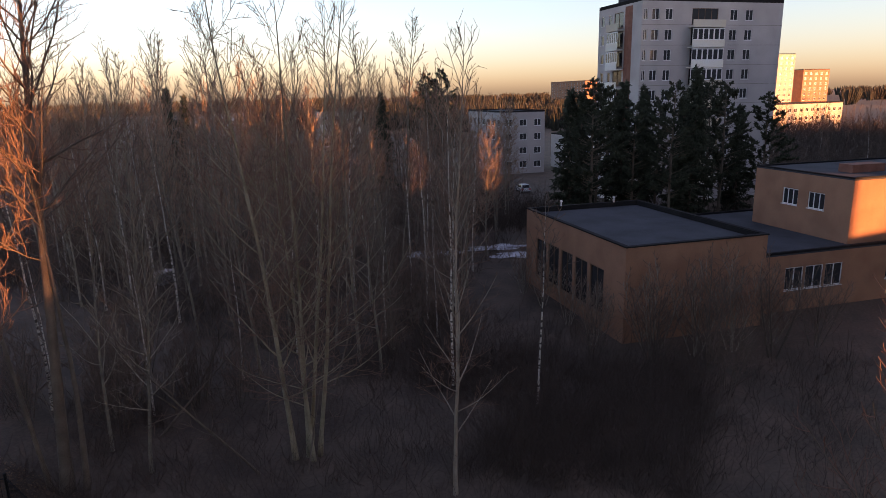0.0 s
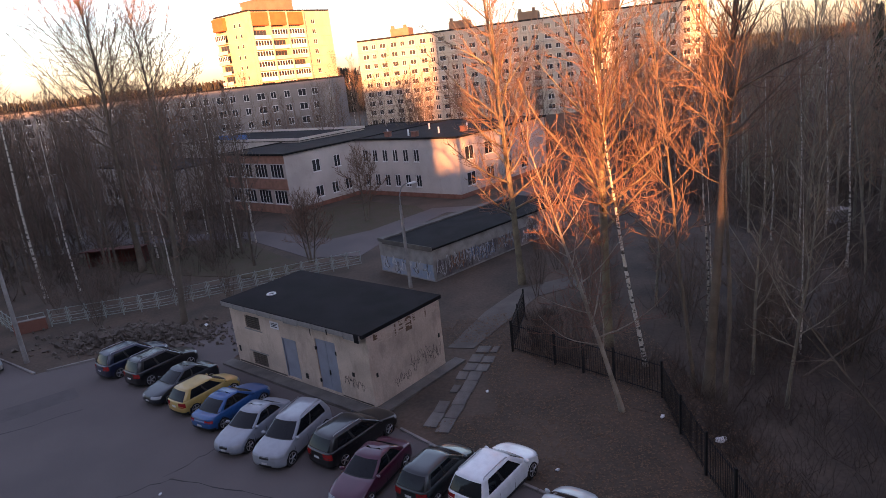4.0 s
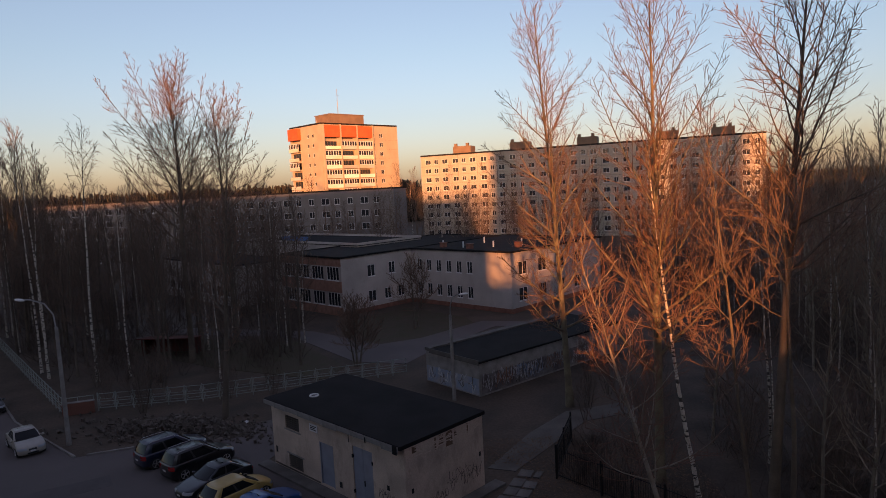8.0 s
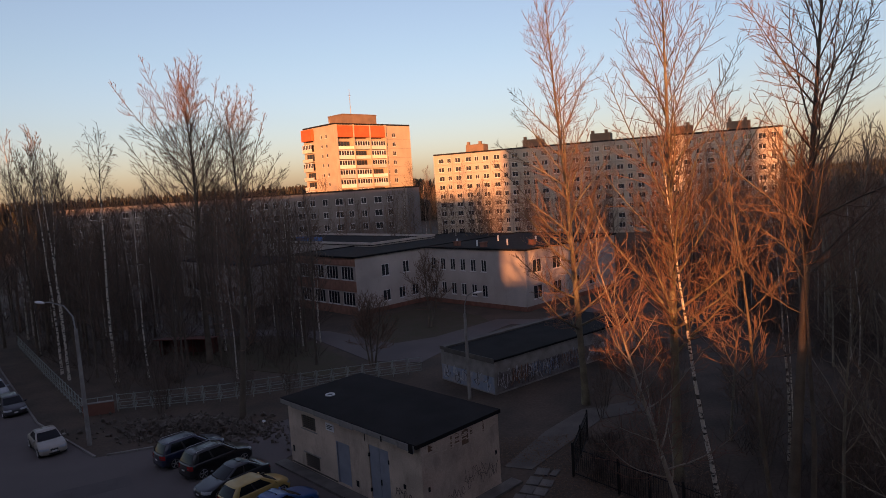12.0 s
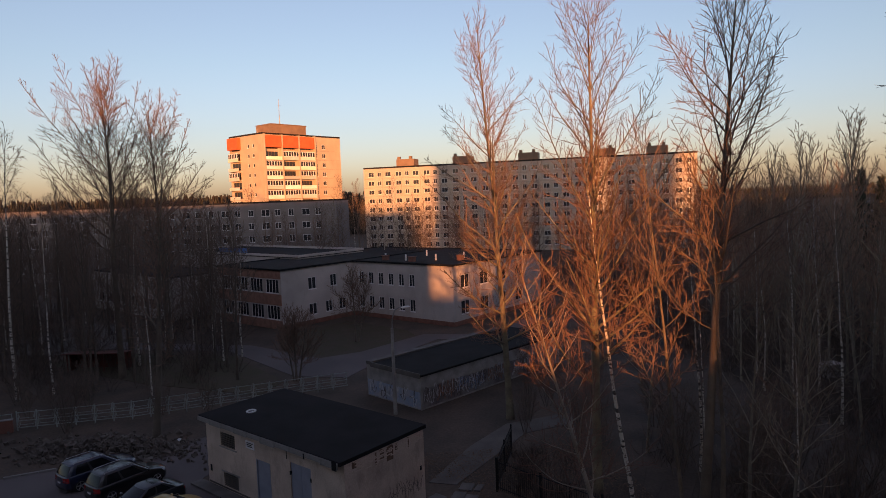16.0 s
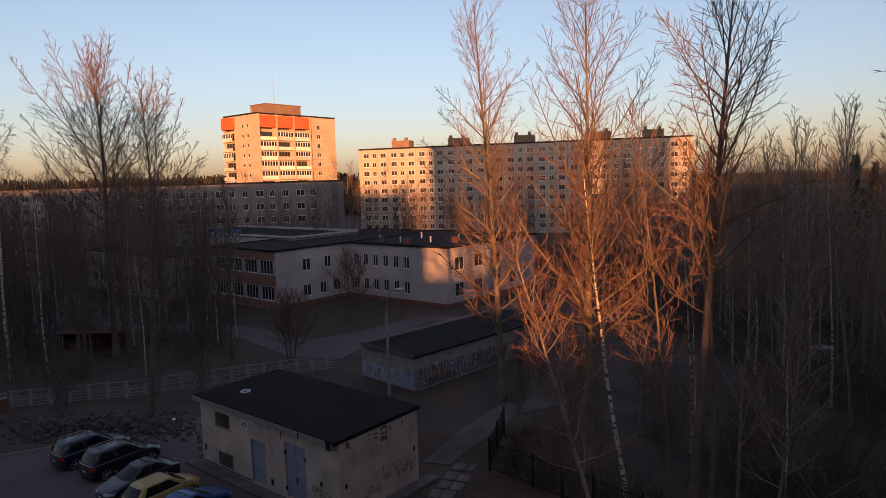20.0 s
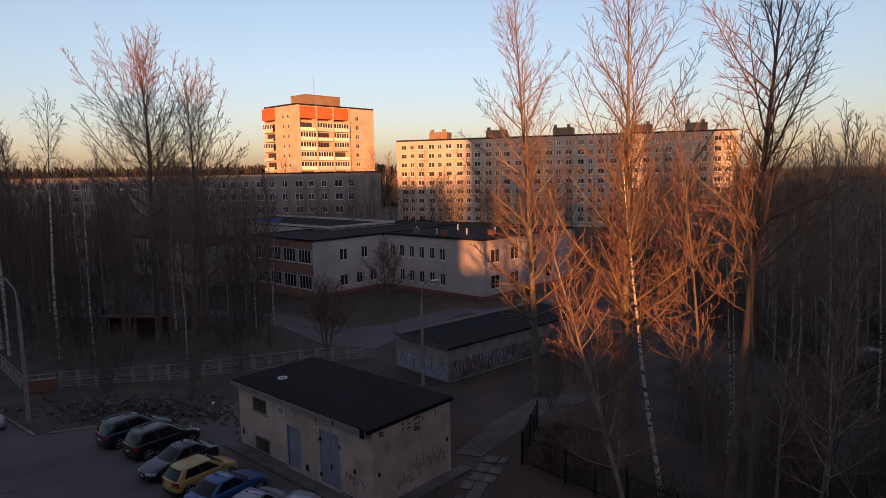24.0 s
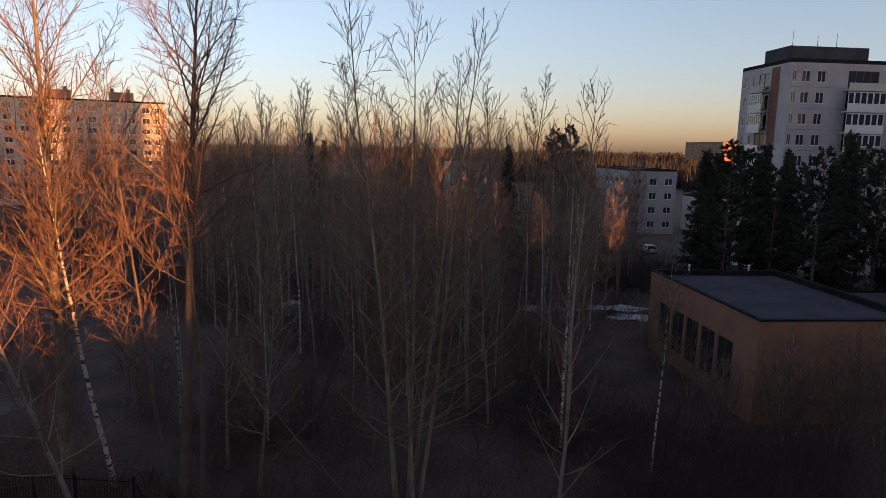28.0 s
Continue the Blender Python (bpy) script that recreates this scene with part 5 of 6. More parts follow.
def blocked(x, y):
    a, d = math.degrees(math.atan2(x, y)), math.hypot(x, y)
    s, q = x * U.x + y * U.y, x * V.x + y * V.y
    if d < 26 or (x < 16 and y < 43 and x > 0) or (17 < x < 30 and 13 < y < 27):
        return True
    if 33 < s < 58 and q < -20 and x > 38:          # school
        return True
    if 40 < s < 100 and -20 <= q < 55 and -16 < x < 30 and y < 118:   # nursery, garage and yard
        return True
    if -8 < x < 6 and y < 90:
        return True
    if -14 < s < 18 and 20 < q < 119:                       # road
        return True
    if s <= -14:
        return True
    if -40 < a < -12 and 55 < s < 79 and q > 75:
        return True
    if y > 148 and x < 0 or (y > 170 - 0.35 * x and x > -10 and x < 90):
        return True
    if 120 < x < 165 and 35 < y < 90 or (92 < x < 130 and -2 < y < 45) or (94 < x < 130 and 125 < y < 165):
        return True
    return False


rng = random.Random(77)
spots = [(8.7, 47.7), (11.3, 34.9), (13.9, 27.6), (9.5, 27.5), (12.3, 31.6), (21.2, 19.9), (21.8, 12.2), (12.8, 23.8)]


def scatter(count, a0, a1, d0, d1, gap, kinds, s0, s1):
    placed = tries = 0
    while placed < count and tries < count * 30:
        tries += 1
        a, d = radians(rng.uniform(a0, a1)), rng.uniform(d0, d1)
        x, y = d * math.sin(a), d * math.cos(a)
        if blocked(x, y) or any((x - p) ** 2 + (y - q) ** 2 < gap for p, q in spots):
            continue
        spots.append((x, y))
        c = copy_thing(rng.choice(kinds), pose(x, y, 0, 0, 0, rng.uniform(0, 360)))
        sc = rng.uniform(s0, s1)
        c.scale = (sc, sc, sc * rng.uniform(0.95, 1.12))
        placed += 1


scatter(48, 22, 62, 27, 62, 7, NEAR + NEAR + BIRCH, 0.5, 0.85)
scatter(120, 19, 66, 55, 105, 4, EAST + EAST + BIRCH, 0.6, 0.92)
scatter(92, -52, -13, 60, 130, 3, WOOD + WOOD + WOOD + WOOD + BIRCH, 0.6, 1.0)
for x, y, sc in STEMS:
    c = copy_thing(BIRCH[int(abs(x) * 7) % 3], pose(x, y, 0, 0, 0, x * 50))
    c.scale = (sc, sc, sc)
DEAD = make_tree("leaning_stem", pose(21.5, 30.0, 0, 0, 40, 140), 81, 8.5, 0.05, dict(first=0.25, limbs=10, reach=0.22, angle=(60, 35), up=0.2, sub=0.5, spur=0.4, wob=0.06), "bark", "wood_twig", "thin dead stem leaning across the wood", "dead tree", "leaning dead stems")
for k in range(26):
    a, d = radians(rng.uniform(24, 50)), rng.uniform(27, 60)
    c = copy_thing(DEAD, pose(d * math.sin(a), d * math.cos(a), 0, 0, rng.uniform(25, 68), rng.uniform(0, 360)))
    sc = rng.uniform(0.6, 1.3)
    c.scale = (sc, sc, sc)
scatter(40, -7, 24, 112, 150, 4, WOOD + BIRCH, 0.6, 0.95)
scatter(80, 19, 62, 25, 90, 3, SHRUB, 0.6, 1.15)
scatter(25, -42, -14, 54, 100, 4, SHRUB, 0.5, 0.9)
for k, (az, d, h) in enumerate(((34.4, 78, 26), (38.2, 82, 27), (36.3, 90, 26), (41.2, 80, 26), (43.0, 88, 25), (31.0, 84, 24), (54.5, 62, 24), (57.0, 70, 24), (48.0, 75, 26), (29.5, 70, 22), (33.0, 66, 22),
                               (-4.1, 205, 26), (-11.6, 188, 24), (-8.2, 190, 20), (-10.2, 186, 21), (-2.5, 195, 23), (0.5, 192, 23), (2.2, 188, 19), (4.0, 188, 20), (6.1, 185, 17), (8.6, 182, 20), (11.4, 178, 17), (-3.6, 215, 20), (-2.9, 212, 19), (-2.1, 214, 18), (-1.8, 196, 17),
                               (-38.5, 92, 22), (-41.0, 96, 23), (-36.4, 100, 22), (-43.5, 101, 22), (-34.5, 104, 22), (-46, 104, 22), (-27.5, 90, 20), (-32, 98, 21),
                               (-42.8, 78, 21), (-38.4, 77, 18), (-46.6, 107, 20), (-32.6, 75, 19), (-37.6, 95, 20), (-33.0, 78, 20), (-43.1, 73, 20), (-32.6, 84, 19), (-41.4, 112, 20), (-45.4, 110, 20), (-34.9, 104, 19), (-43.8, 102, 20), (-45.4, 107, 20), (-46.9, 90, 22), (-34.3, 91, 22), (-43.5, 99, 22), (-41.8, 100, 19), (-42.8, 88, 18), (-45.5, 101, 20), (-37.7, 102, 20), (-44.4, 84, 18), (-39.6, 84, 21), (-42.0, 94, 21), (-33.6, 92, 22), (-43.4, 92, 18), (-31.9, 86, 20), (-33.2, 111, 19), (-44.8, 83, 20), (-38.7, 74, 20), (-34.4, 90, 20))):
    src = (WOOD + BIRCH)[(3 * k) % 7] if az < 20 else EAST[k % 4]
    c = copy_thing(src, pose(d * math.sin(radians(az)), d * math.cos(radians(az)), 0, 0, 0, 47 * k))
    sc = h / 20.0 * (1.22 if az < -29 else 1.0)
    c.scale = (sc * 0.9, sc * 0.9, sc)

for k in range(16):
    az = -7.5 - 1.25 * k
    d = (142 if k < 7 else 148) + 2.5 * (k % 3)
    c = copy_thing((BIRCH + WOOD)[(3 * k) % 7], pose(d * math.sin(radians(az)), d * math.cos(radians(az)), 0, 0, 0, 53 * k))
    sc = 0.58 + 0.09 * (k * 7 % 4)
    c.scale = (sc, sc, sc)
for k in range(30):
    a, d = radians(rng.uniform(85.0, 102.3)), rng.uniform(118, 185)
    c = copy_thing((WOOD + BIRCH)[k % 7], pose(d * math.sin(a), d * math.cos(a), 0, 0, 0, 47 * k))
    sc = rng.uniform(0.3, 0.55)
    c.scale = (sc * 1.2, sc * 1.2, sc)


def joined_wood(name, bands, seed, material, label):
    """Farther trees of the wood, too many to count, joined from three light ones."""
    rg = np.random.default_rng(seed)
    kinds = []
    for k in range(3):
        a, b, c = tree_meshes(300 + k, 17.5, 0.17, dict(first=0.28, limbs=15, reach=0.32, angle=(50, 24), up=0.7, sub=0.8, spur=0.55, twig_r=0.027, low=0.8))
        for q in (b, c):
            for key, rows in q.lines.items():
                a.lines[key] += rows
        kinds.append(a.arrays())
    out = Tubes()
    for a0, a1, d0, d1, count, s0, s1 in bands:
        n = 0
        for i in range(count * 20):
            az, d = radians(rg.uniform(a0, a1)), rg.uniform(d0, d1)
            x, y = d * math.sin(az), d * math.cos(az)
            if n >= count or blocked(x, y):
                continue
            n += 1
            v, f = kinds[rg.integers(3)]
            w, s = rg.uniform(0, 6.28), rg.uniform(s0, s1)
            m = np.array([[math.cos(w), -math.sin(w), 0], [math.sin(w), math.cos(w), 0], [0, 0, 1]]) * s
            out.v.append(v @ m.T + np.array([x, y, 0]))
            out.f.append(f + out.n)
            out.n += len(v)
    return solid(name, out.mesh(name, M[material]), None, label, "wood", None, "stuff")


joined_wood("bare_wood", ((-50, -13, 105, 138, 45, 0.65, 1.0), (-36, -6, 132, 154, 45, 0.5, 0.85), (-7, 24, 130, 185, 45, 0.6, 1.0)), 14, "wood_twig", "bare brown wood between the houses")


def brush(name, bands, seed, material, label):
    """Undergrowth: thin saplings and stems, far too many to count, as one mesh."""
    rg = np.random.default_rng(seed)
    tb = Tubes()
    for a0, a1, d0, d1, count, h0, h1 in bands:
        n = 0
        while n < count:
            a, d = radians(rg.uniform(a0, a1)), rg.uniform(d0, d1)
            x, y = d * math.sin(a), d * math.cos(a)
            n += 1
            if blocked(x, y):
                continue
            h = rg.uniform(h0, h1)
            for k in range(5):
                p, _ = bough(rg, np.array([x, y, -0.05]) + np.array([*rg.normal(0, 0.3, 2), 0]), np.array([*rg.normal(0, 0.6, 2), 1.0]), h * rg.uniform(0.5, 1.0), 3, 0.2, 0.2)
                tb.add(p, np.array([1.0, 0.8, 0.6, 0.3]) * (0.008 + 0.00022 * d), 3)
    return solid(name, tb.mesh(name, M[material]), None, label, "undergrowth", None, "stuff")


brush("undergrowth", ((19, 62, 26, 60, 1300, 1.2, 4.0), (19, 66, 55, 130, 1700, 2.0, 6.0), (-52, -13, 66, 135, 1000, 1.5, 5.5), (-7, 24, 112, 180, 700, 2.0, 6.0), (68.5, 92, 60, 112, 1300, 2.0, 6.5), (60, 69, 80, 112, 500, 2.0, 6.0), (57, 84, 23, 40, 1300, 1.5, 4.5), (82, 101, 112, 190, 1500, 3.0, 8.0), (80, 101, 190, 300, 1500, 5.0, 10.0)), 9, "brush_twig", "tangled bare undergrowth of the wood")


def fence_brush():
    """Low bare saplings and stalks just inside the iron fence, one tangled mass."""
    rg = np.random.default_rng(19)
    tb = Tubes()
    fy, fx = [17, 21.9, 24.9, 28.2, 30.4, 33.4, 35.8, 41], [10.7, 10.9, 11.2, 11.74, 10.06, 7.65, 5.65, 7.5]
    for i in range(600):
        y = rg.uniform(17, 41)
        x = float(np.interp(y, fy, fx)) + 0.15 + abs(rg.normal(0, 2.6))
        h = rg.uniform(0.7, 2.6)
        for k in range(4):
            p, _ = bough(rg, np.array([x, y, -0.05]) + np.array([*rg.normal(0, 0.15, 2), 0]), np.array([*rg.normal(0, 0.5, 2), 1.0]), h * rg.uniform(0.5, 1.0), 3, 0.2, 0.2)
            tb.add(p, np.array([1.0, 0.8, 0.6, 0.35]) * 0.011, 3)
    for i in range(1500):
        y = rg.uniform(-4, 26)
        x = rg.uniform(17, 36 + (13 - y) * 0.62 if y < 13 else 44)
        h = rg.uniform(0.8, 3.0)
        for k in range(4):
            p, _ = bough(rg, np.array([x, y, -0.05]) + np.array([*rg.normal(0, 0.25, 2), 0]), np.array([*rg.normal(0, 0.6, 2), 1.0]), h * rg.uniform(0.5, 1.0), 3, 0.2, 0.2)
            tb.add(p, np.array([1.0, 0.8, 0.6, 0.35]) * 0.013, 3)
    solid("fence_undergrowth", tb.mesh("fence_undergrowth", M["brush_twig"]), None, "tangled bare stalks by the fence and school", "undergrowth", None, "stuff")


fence_brush()


def conifer_mesh(seed, h, r, pine=False):
    """Trunk and boughs, and tufts of needles on the boughs; a pine's crown is open, a spruce's hangs in tiers."""
    rg = np.random.default_rng(seed)
    trunk, need = Tubes(), Tubes()
    trunk.add(np.array([[0, 0, -0.3], [0.12, 0, h * 0.5], [0, 0.05, h]]), np.array([0.2, 0.13, 0.02]), 7)
    z = h * (0.3 if pine else 0.08)
    while z < h * 0.985:
        u = z / h
        if pine:
            w = r * min(1.0, 1.75 * (1 - u) ** 0.8 + 0.08) * (0.45 + 0.55 * min(1, (u - 0.25) / 0.2))
        else:
            w = r * (1 - u) ** 0.95 + 0.12
        for i in range(6 if pine else 8):
            if pine and rg.random() < 0.2:
                continue
            az = rg.uniform(0, 6.28)
            ln = w * rg.uniform(0.5, 1.15) + 0.15
            bp, _ = bough(rg, np.array([0, 0, z + rg.normal(0, 0.12)]), np.array([math.cos(az), math.sin(az), 0.25 if pine else -0.12]), ln, 4, 0.35 if pine else 0.15, 0.1)
            trunk.add(bp, np.array([0.045, 0.035, 0.028, 0.02, 0.012]), 4)
            for k in range(int((26 if pine else 22) * (0.35 + ln * 0.45))):
                ww = (rg.uniform(0.5, 1.0) if pine else rg.uniform(0.12, 1.0)) * 4
                j = min(int(ww), 3)
                q = bp[j] + (bp[j + 1] - bp[j]) * (ww - j)
                if pine:
                    dd = unit(rg.normal(0, 0.7, 3) + unit(bp[4] - bp[0]) * 0.5 + np.array([0, 0, 0.5]))
                    t2, _ = bough(rg, q, dd, rg.uniform(0.22, 0.5), 2, 0.2, 0.2)
                    need.add(t2, np.array([0.04, 0.085, 0.02]) * rg.uniform(0.7, 1.3), 3)
                else:
                    dd = unit(rg.normal(0, 0.5, 3) + unit(bp[4] - bp[0]) * 0.6 + np.array([0, 0, -0.45]))
                    t2, _ = bough(rg, q, dd, rg.uniform(0.3, 0.6), 2, -0.2, 0.15)
                    need.add(t2, np.array([0.045, 0.07, 0.02]) * rg.uniform(0.7, 1.3), 3)
        z += (0.55 if pine else 0.42) * rg.uniform(0.7, 1.3) * h / 17.5
    return trunk, need


def make_conifer(name, m, seed, h, r, pine, label):
    t = thing(name, m, label, "conifer")
    a, b = conifer_mesh(seed, h, r, pine)
    part("trunk", a.mesh("trunk", M["bark"]), None, t)
    tagged(part("crown", b.mesh("crown", M["needles"]), None, t), kind="stuff")
    return t


PINES = [make_conifer("pine", pose(75.5, 22.3, 0), 71, 17.8, 3.7, True, "dark green pine beside the tower block"),
         make_conifer("spruce", pose(72, 24.5, 0), 72, 17.5, 3.1, False, "dark green spruce beside the tower block")]
for k, (az, d, el, kind) in enumerate(((73.1, 74, 1.0, 0), (75.6, 80, 0.9, 1), (79.6, 76, 0.6, 0), (81.2, 80, 1.9, 1), (83.4, 84, 0.5, 0), (86.5, 86, -0.4, 0), (74.4, 88, 0.4, 0), (77.2, 90, 0.5, 1), (82.3, 92, 0.8, 0), (78.4, 83, -0.6, 0), (80.4, 87, -0.2, 1), (72.2, 84, 0.2, 1), (76.6, 77, -1.0, 0), (84.6, 92, -1.2, 1),
                                       (60.2, 118, 2.1, 0), (58.9, 121, 1.8, 0), (37.7, 128, 1.1, 1), (39.0, 135, 0.5, 1), (55.0, 120, 0.4, 1), (46.5, 130, 0.2, 1), (-15.5, 190, 0.2, 0))):
    h = 17 + d * math.tan(radians(el))
    c = copy_thing(PINES[kind], pose(d * math.sin(radians(az)), d * math.cos(radians(az)), 0, 0, 0, 70 * k))
    sc = h / (17.8 if kind == 0 else 17.5)
    c.scale = (sc, sc, sc)


def far_wood(name, bands, seed, material, label):
    """A belt of far trees as one mesh: each a bundle of upright strokes."""
    rg = np.random.default_rng(seed)
    tb = Tubes()
    for a0, a1, d0, d1, count, h0, h1 in bands:
        for i in range(count):
            a, d = radians(rg.uniform(a0, a1)), rg.uniform(d0, d1)
            x, y = d * math.sin(a), d * math.cos(a)
            h = rg.uniform(h0, h1)
            w = h * 0.16
            for k in range(20):
                ox, oy = rg.normal(0, w * 1.5, 2)
                z1 = h * rg.uniform(0.6, 1.0)
                tb.add(np.array([[x + ox * 0.4, y + oy * 0.4, -1], [x + ox * 0.8, y + oy * 0.8, z1 * 0.6], [x + ox, y + oy, z1]]),
                       np.array([0.025, 0.045, 0.018]) * h * rg.uniform(0.5, 1.0), 4)
    return solid(name, tb.mesh(name, M[material]), None, label, "forest", None, "stuff")


far_wood("far_forest", ((-60, -3, 330, 480, 900, 19, 24), (-4, 62, 330, 600, 1300, 9, 14), (60, 84, 300, 600, 700, 8, 13), (101, 130, 300, 600, 500, 8, 13)), 3, "forest", "dark belt of forest on the horizon")
far_wood("distant_forest", ((-60, 130, 700, 1600, 1500, 15, 19),), 4, "forest", "distant forest along the horizon")

substation()
garage()
NB = make_tree("small_tree", pose(13.2, -1.75, 0), 25, 13.4, 0.1, dict(first=0.2, limbs=30, reach=0.27, angle=(55, 28), up=0.8, sub=0.36, spur=0.25, twig_r=0.008, low=0.9), "bark", "twig_red", "bare tree with reddish twigs near the house")
SB = make_tree("birch", pose(31.1, 12.1, 0), 26, 11.5, 0.07, dict(first=0.5, limbs=14, reach=0.2, angle=(50, 26), up=0.6), "birch", "twig", "thin young birch before the school")
for k, (x, y, h) in enumerate(((40.0, 7.6, 1.15), (41.6, 4.6, 1.25), (44.5, 1.2, 1.0), (47.8, -1.2, 1.1), (38.6, 11.2, 0.9), (37.4, 3.0, 0.8),
                               (10, 47, 0.6), (12.2, 50, 0.7), (9.2, 44.6, 0.5), (13.4, 45.2, 0.65), (15.5, 48.5, 0.8), (11.4, 53.5, 0.7), (16.5, 52, 0.8), (14, 41.5, 0.6), (17.5, 38, 0.7), (18.5, 44, 0.8), (19, 33, 0.6))):
    c = copy_thing(SHRUB[k % 3], pose(x, y, 0, 0, 0, 60 * k))
    c.scale = (h, h, h)

TALL = make_tree("shrub", pose(40.6, 8.0, 0), 66, 6.2, 0.06, dict(first=0.12, limbs=14, reach=0.36, angle=(48, 25), up=0.6, sub=0.34, spur=0.26, twig_r=0.014, stems=((0, 0, 0.1, 0, 1), (0.2, 0.1, 0.3, 0.1, 0.9), (-0.2, 0, -0.3, 0.1, 0.92), (0.1, -0.2, 0.1, -0.35, 0.85), (-0.1, 0.2, -0.1, 0.4, 0.9))), "bark_pale", "twig", "tall bare bush against the school wall", "shrub", "bushes by the school")
for k, (x, y, h) in enumerate(((42.6, 5.6, 0.95), (44.6, 3.6, 1.05), (47.2, 1.4, 0.85), (41.0, 12.0, 0.7), (44.2, 14.8, 0.65), (47.8, 18.2, 0.6), (50.4, 21.0, 0.7))):
    c = copy_thing(TALL, pose(x, y, 0, 0, 0, 75 * k))
    c.scale = (h, h, h)

# dead leaves on the earth by the parking
rgl = np.random.default_rng(21)
lv, lf = [], []
n = 0
while n < 15000:
    a, b = rgl.uniform(-2, 14), rgl.uniform(17, 42)
    if a < 6.8 + (19.5 - b) * 0.84 + 0.4 or (a < 3.5 and 29 < b < 38):
        continue
    s, w = rgl.uniform(0.035, 0.085), rgl.uniform(0, 6.28)
    c, d = math.cos(w) * s, math.sin(w) * s
    z = 0.012 + rgl.uniform(0, 0.03)
    lv += [(a + c, b + d, z), (a - d * 0.6, b + c * 0.6, z + rgl.uniform(0, 0.03)), (a - c, b - d, z + rgl.uniform(0, 0.02)), (a + d * 0.6, b - c * 0.6, z + rgl.uniform(0, 0.03))]
    lf.append((4 * n, 4 * n + 1, 4 * n + 2, 4 * n + 3))
    n += 1
lm = bpy.data.meshes.new("dead_leaves")
lm.from_pydata(lv, [], lf)
lm.materials.append(M["leaf"])
solid("dead_leaves", lm, None, "dead brown leaves lying on bare earth", "leaves", None, "stuff")
for k, (x, y, w, h) in enumerate(((58.5, 36.0, 2.4, 1.3), (64.5, 30.6, 3.4, 1.3), (62.6, 26.6, 2.6, 1.2), (60.6, 33.6, 1.4, 0.8))):
    bm = bmesh.new()
    bmesh.ops.create_icosphere(bm, subdivisions=3, radius=1.0)
    for v in bm.verts:
        f = 1 + 0.8 * noise.noise(v.co * 1.7 + Vector((k * 5, 0, 0)))
        v.co = Vector((v.co.x * w * f, v.co.y * h * f, max(-0.05, v.co.z * 0.25 * f)))
    solid("snow_patch", bm, M["snow"], "old grey snow patch lying in the wood", "snow", pose(x, y, 0, 0, 0, 130), "", "snow patches")
bx = thing("utility_box", pose(38.4, 53, 0, 0, 0, 10), "small pale concrete utility box in the wood", "utility box")
part("body", boxes((-0.8, 0.8, -0.5, 0.5, 0, 1.1)), M["concrete"], bx)
part("lid", boxes((-0.9, 0.9, -0.6, 0.6, 1.104, 1.2)), M["plaster_light"], bx)
solid("play_area", sheet([(-46.2, 81), (-48, 92), (-45, 101), (-34.6, 92.6), (-36, 78.5)], -0.04, 0.01), M["path"], "pale asphalt play area among the birches", "play area", None, "structure")

joined_wood("brown_wood", ((19, 66, 90, 165, 110, 0.75, 1.25),), 15, "east_twig", "bare warm-brown wood behind the clearing")
joined_wood("far_brown_wood", ((83, 101, 195, 330, 90, 0.45, 0.75),), 16, "wood_twig", "low bare wood far beyond the school")

# ---- cars ----
SHAPES = {  # length, width, height, belt height, then from the rear as fractions: rear foot, roof rear, roof front, windscreen foot; hood lip height
    "sedan": (4.5, 1.76, 1.46, 0.93, (0.13, 0.29, 0.54, 0.73), 0.66),
    "hatch": (4.05, 1.72, 1.5, 0.94, (0.02, 0.13, 0.57, 0.78), 0.68),
    "suv": (4.5, 1.86, 1.69, 1.05, (0.02, 0.1, 0.57, 0.76), 0.8),
    "wagon": (4.7, 1.8, 1.53, 0.95, (0.02, 0.1, 0.56, 0.75), 0.7),
}
NF, NC, NS = 12, 5, 20               # points along a car's end, round a corner and along a side
FRONT, SIDE_L, REAR, SIDE_R = 0, NF + NC, NF + NC + NS, NF + 2 * NC + NS + NF
RING = 2 * (NF + 2 * NC + NS)


def outline(xf, xr, w, rf, rr, bow):
    """Plan of a car body at one height: front end, corner, side, corner, rear end, corner, side, corner."""
    pts = []

    def line(a, b, k):
        for i in range(k):
            f = i / (k - 1)
            pts.append((a[0] + (b[0] - a[0]) * f, a[1] + (b[1] - a[1]) * f))

    def corner(cx, cy, r, a0):
        for i in range(NC):
            a = radians(a0 + 90 * (i + 1) / (NC + 1))
            pts.append((cx + r * math.cos(a), cy + r * math.sin(a)))
    line((xf, -(w - rf)), (xf, w - rf), NF)
    corner(xf - rf, w - rf, rf, 0)
    line((xf - rf, w), (xr + rr, w), NS)
    corner(xr + rr, w - rr, rr, 90)
    line((xr, w - rr), (xr, -(w - rr)), NF)
    corner(xr + rr, -(w - rr), rr, 180)
    line((xr + rr, -w), (xf - rf, -w), NS)
    corner(xf - rf, -(w - rf), rf, 270)
    mid = (xf + xr) / 2
    return [(x - (bow if x > mid else -bow * 0.7) * (y / w) ** 2 * min(1, abs(x - mid) / (xf - mid)) ** 3, y) for x, y in pts]


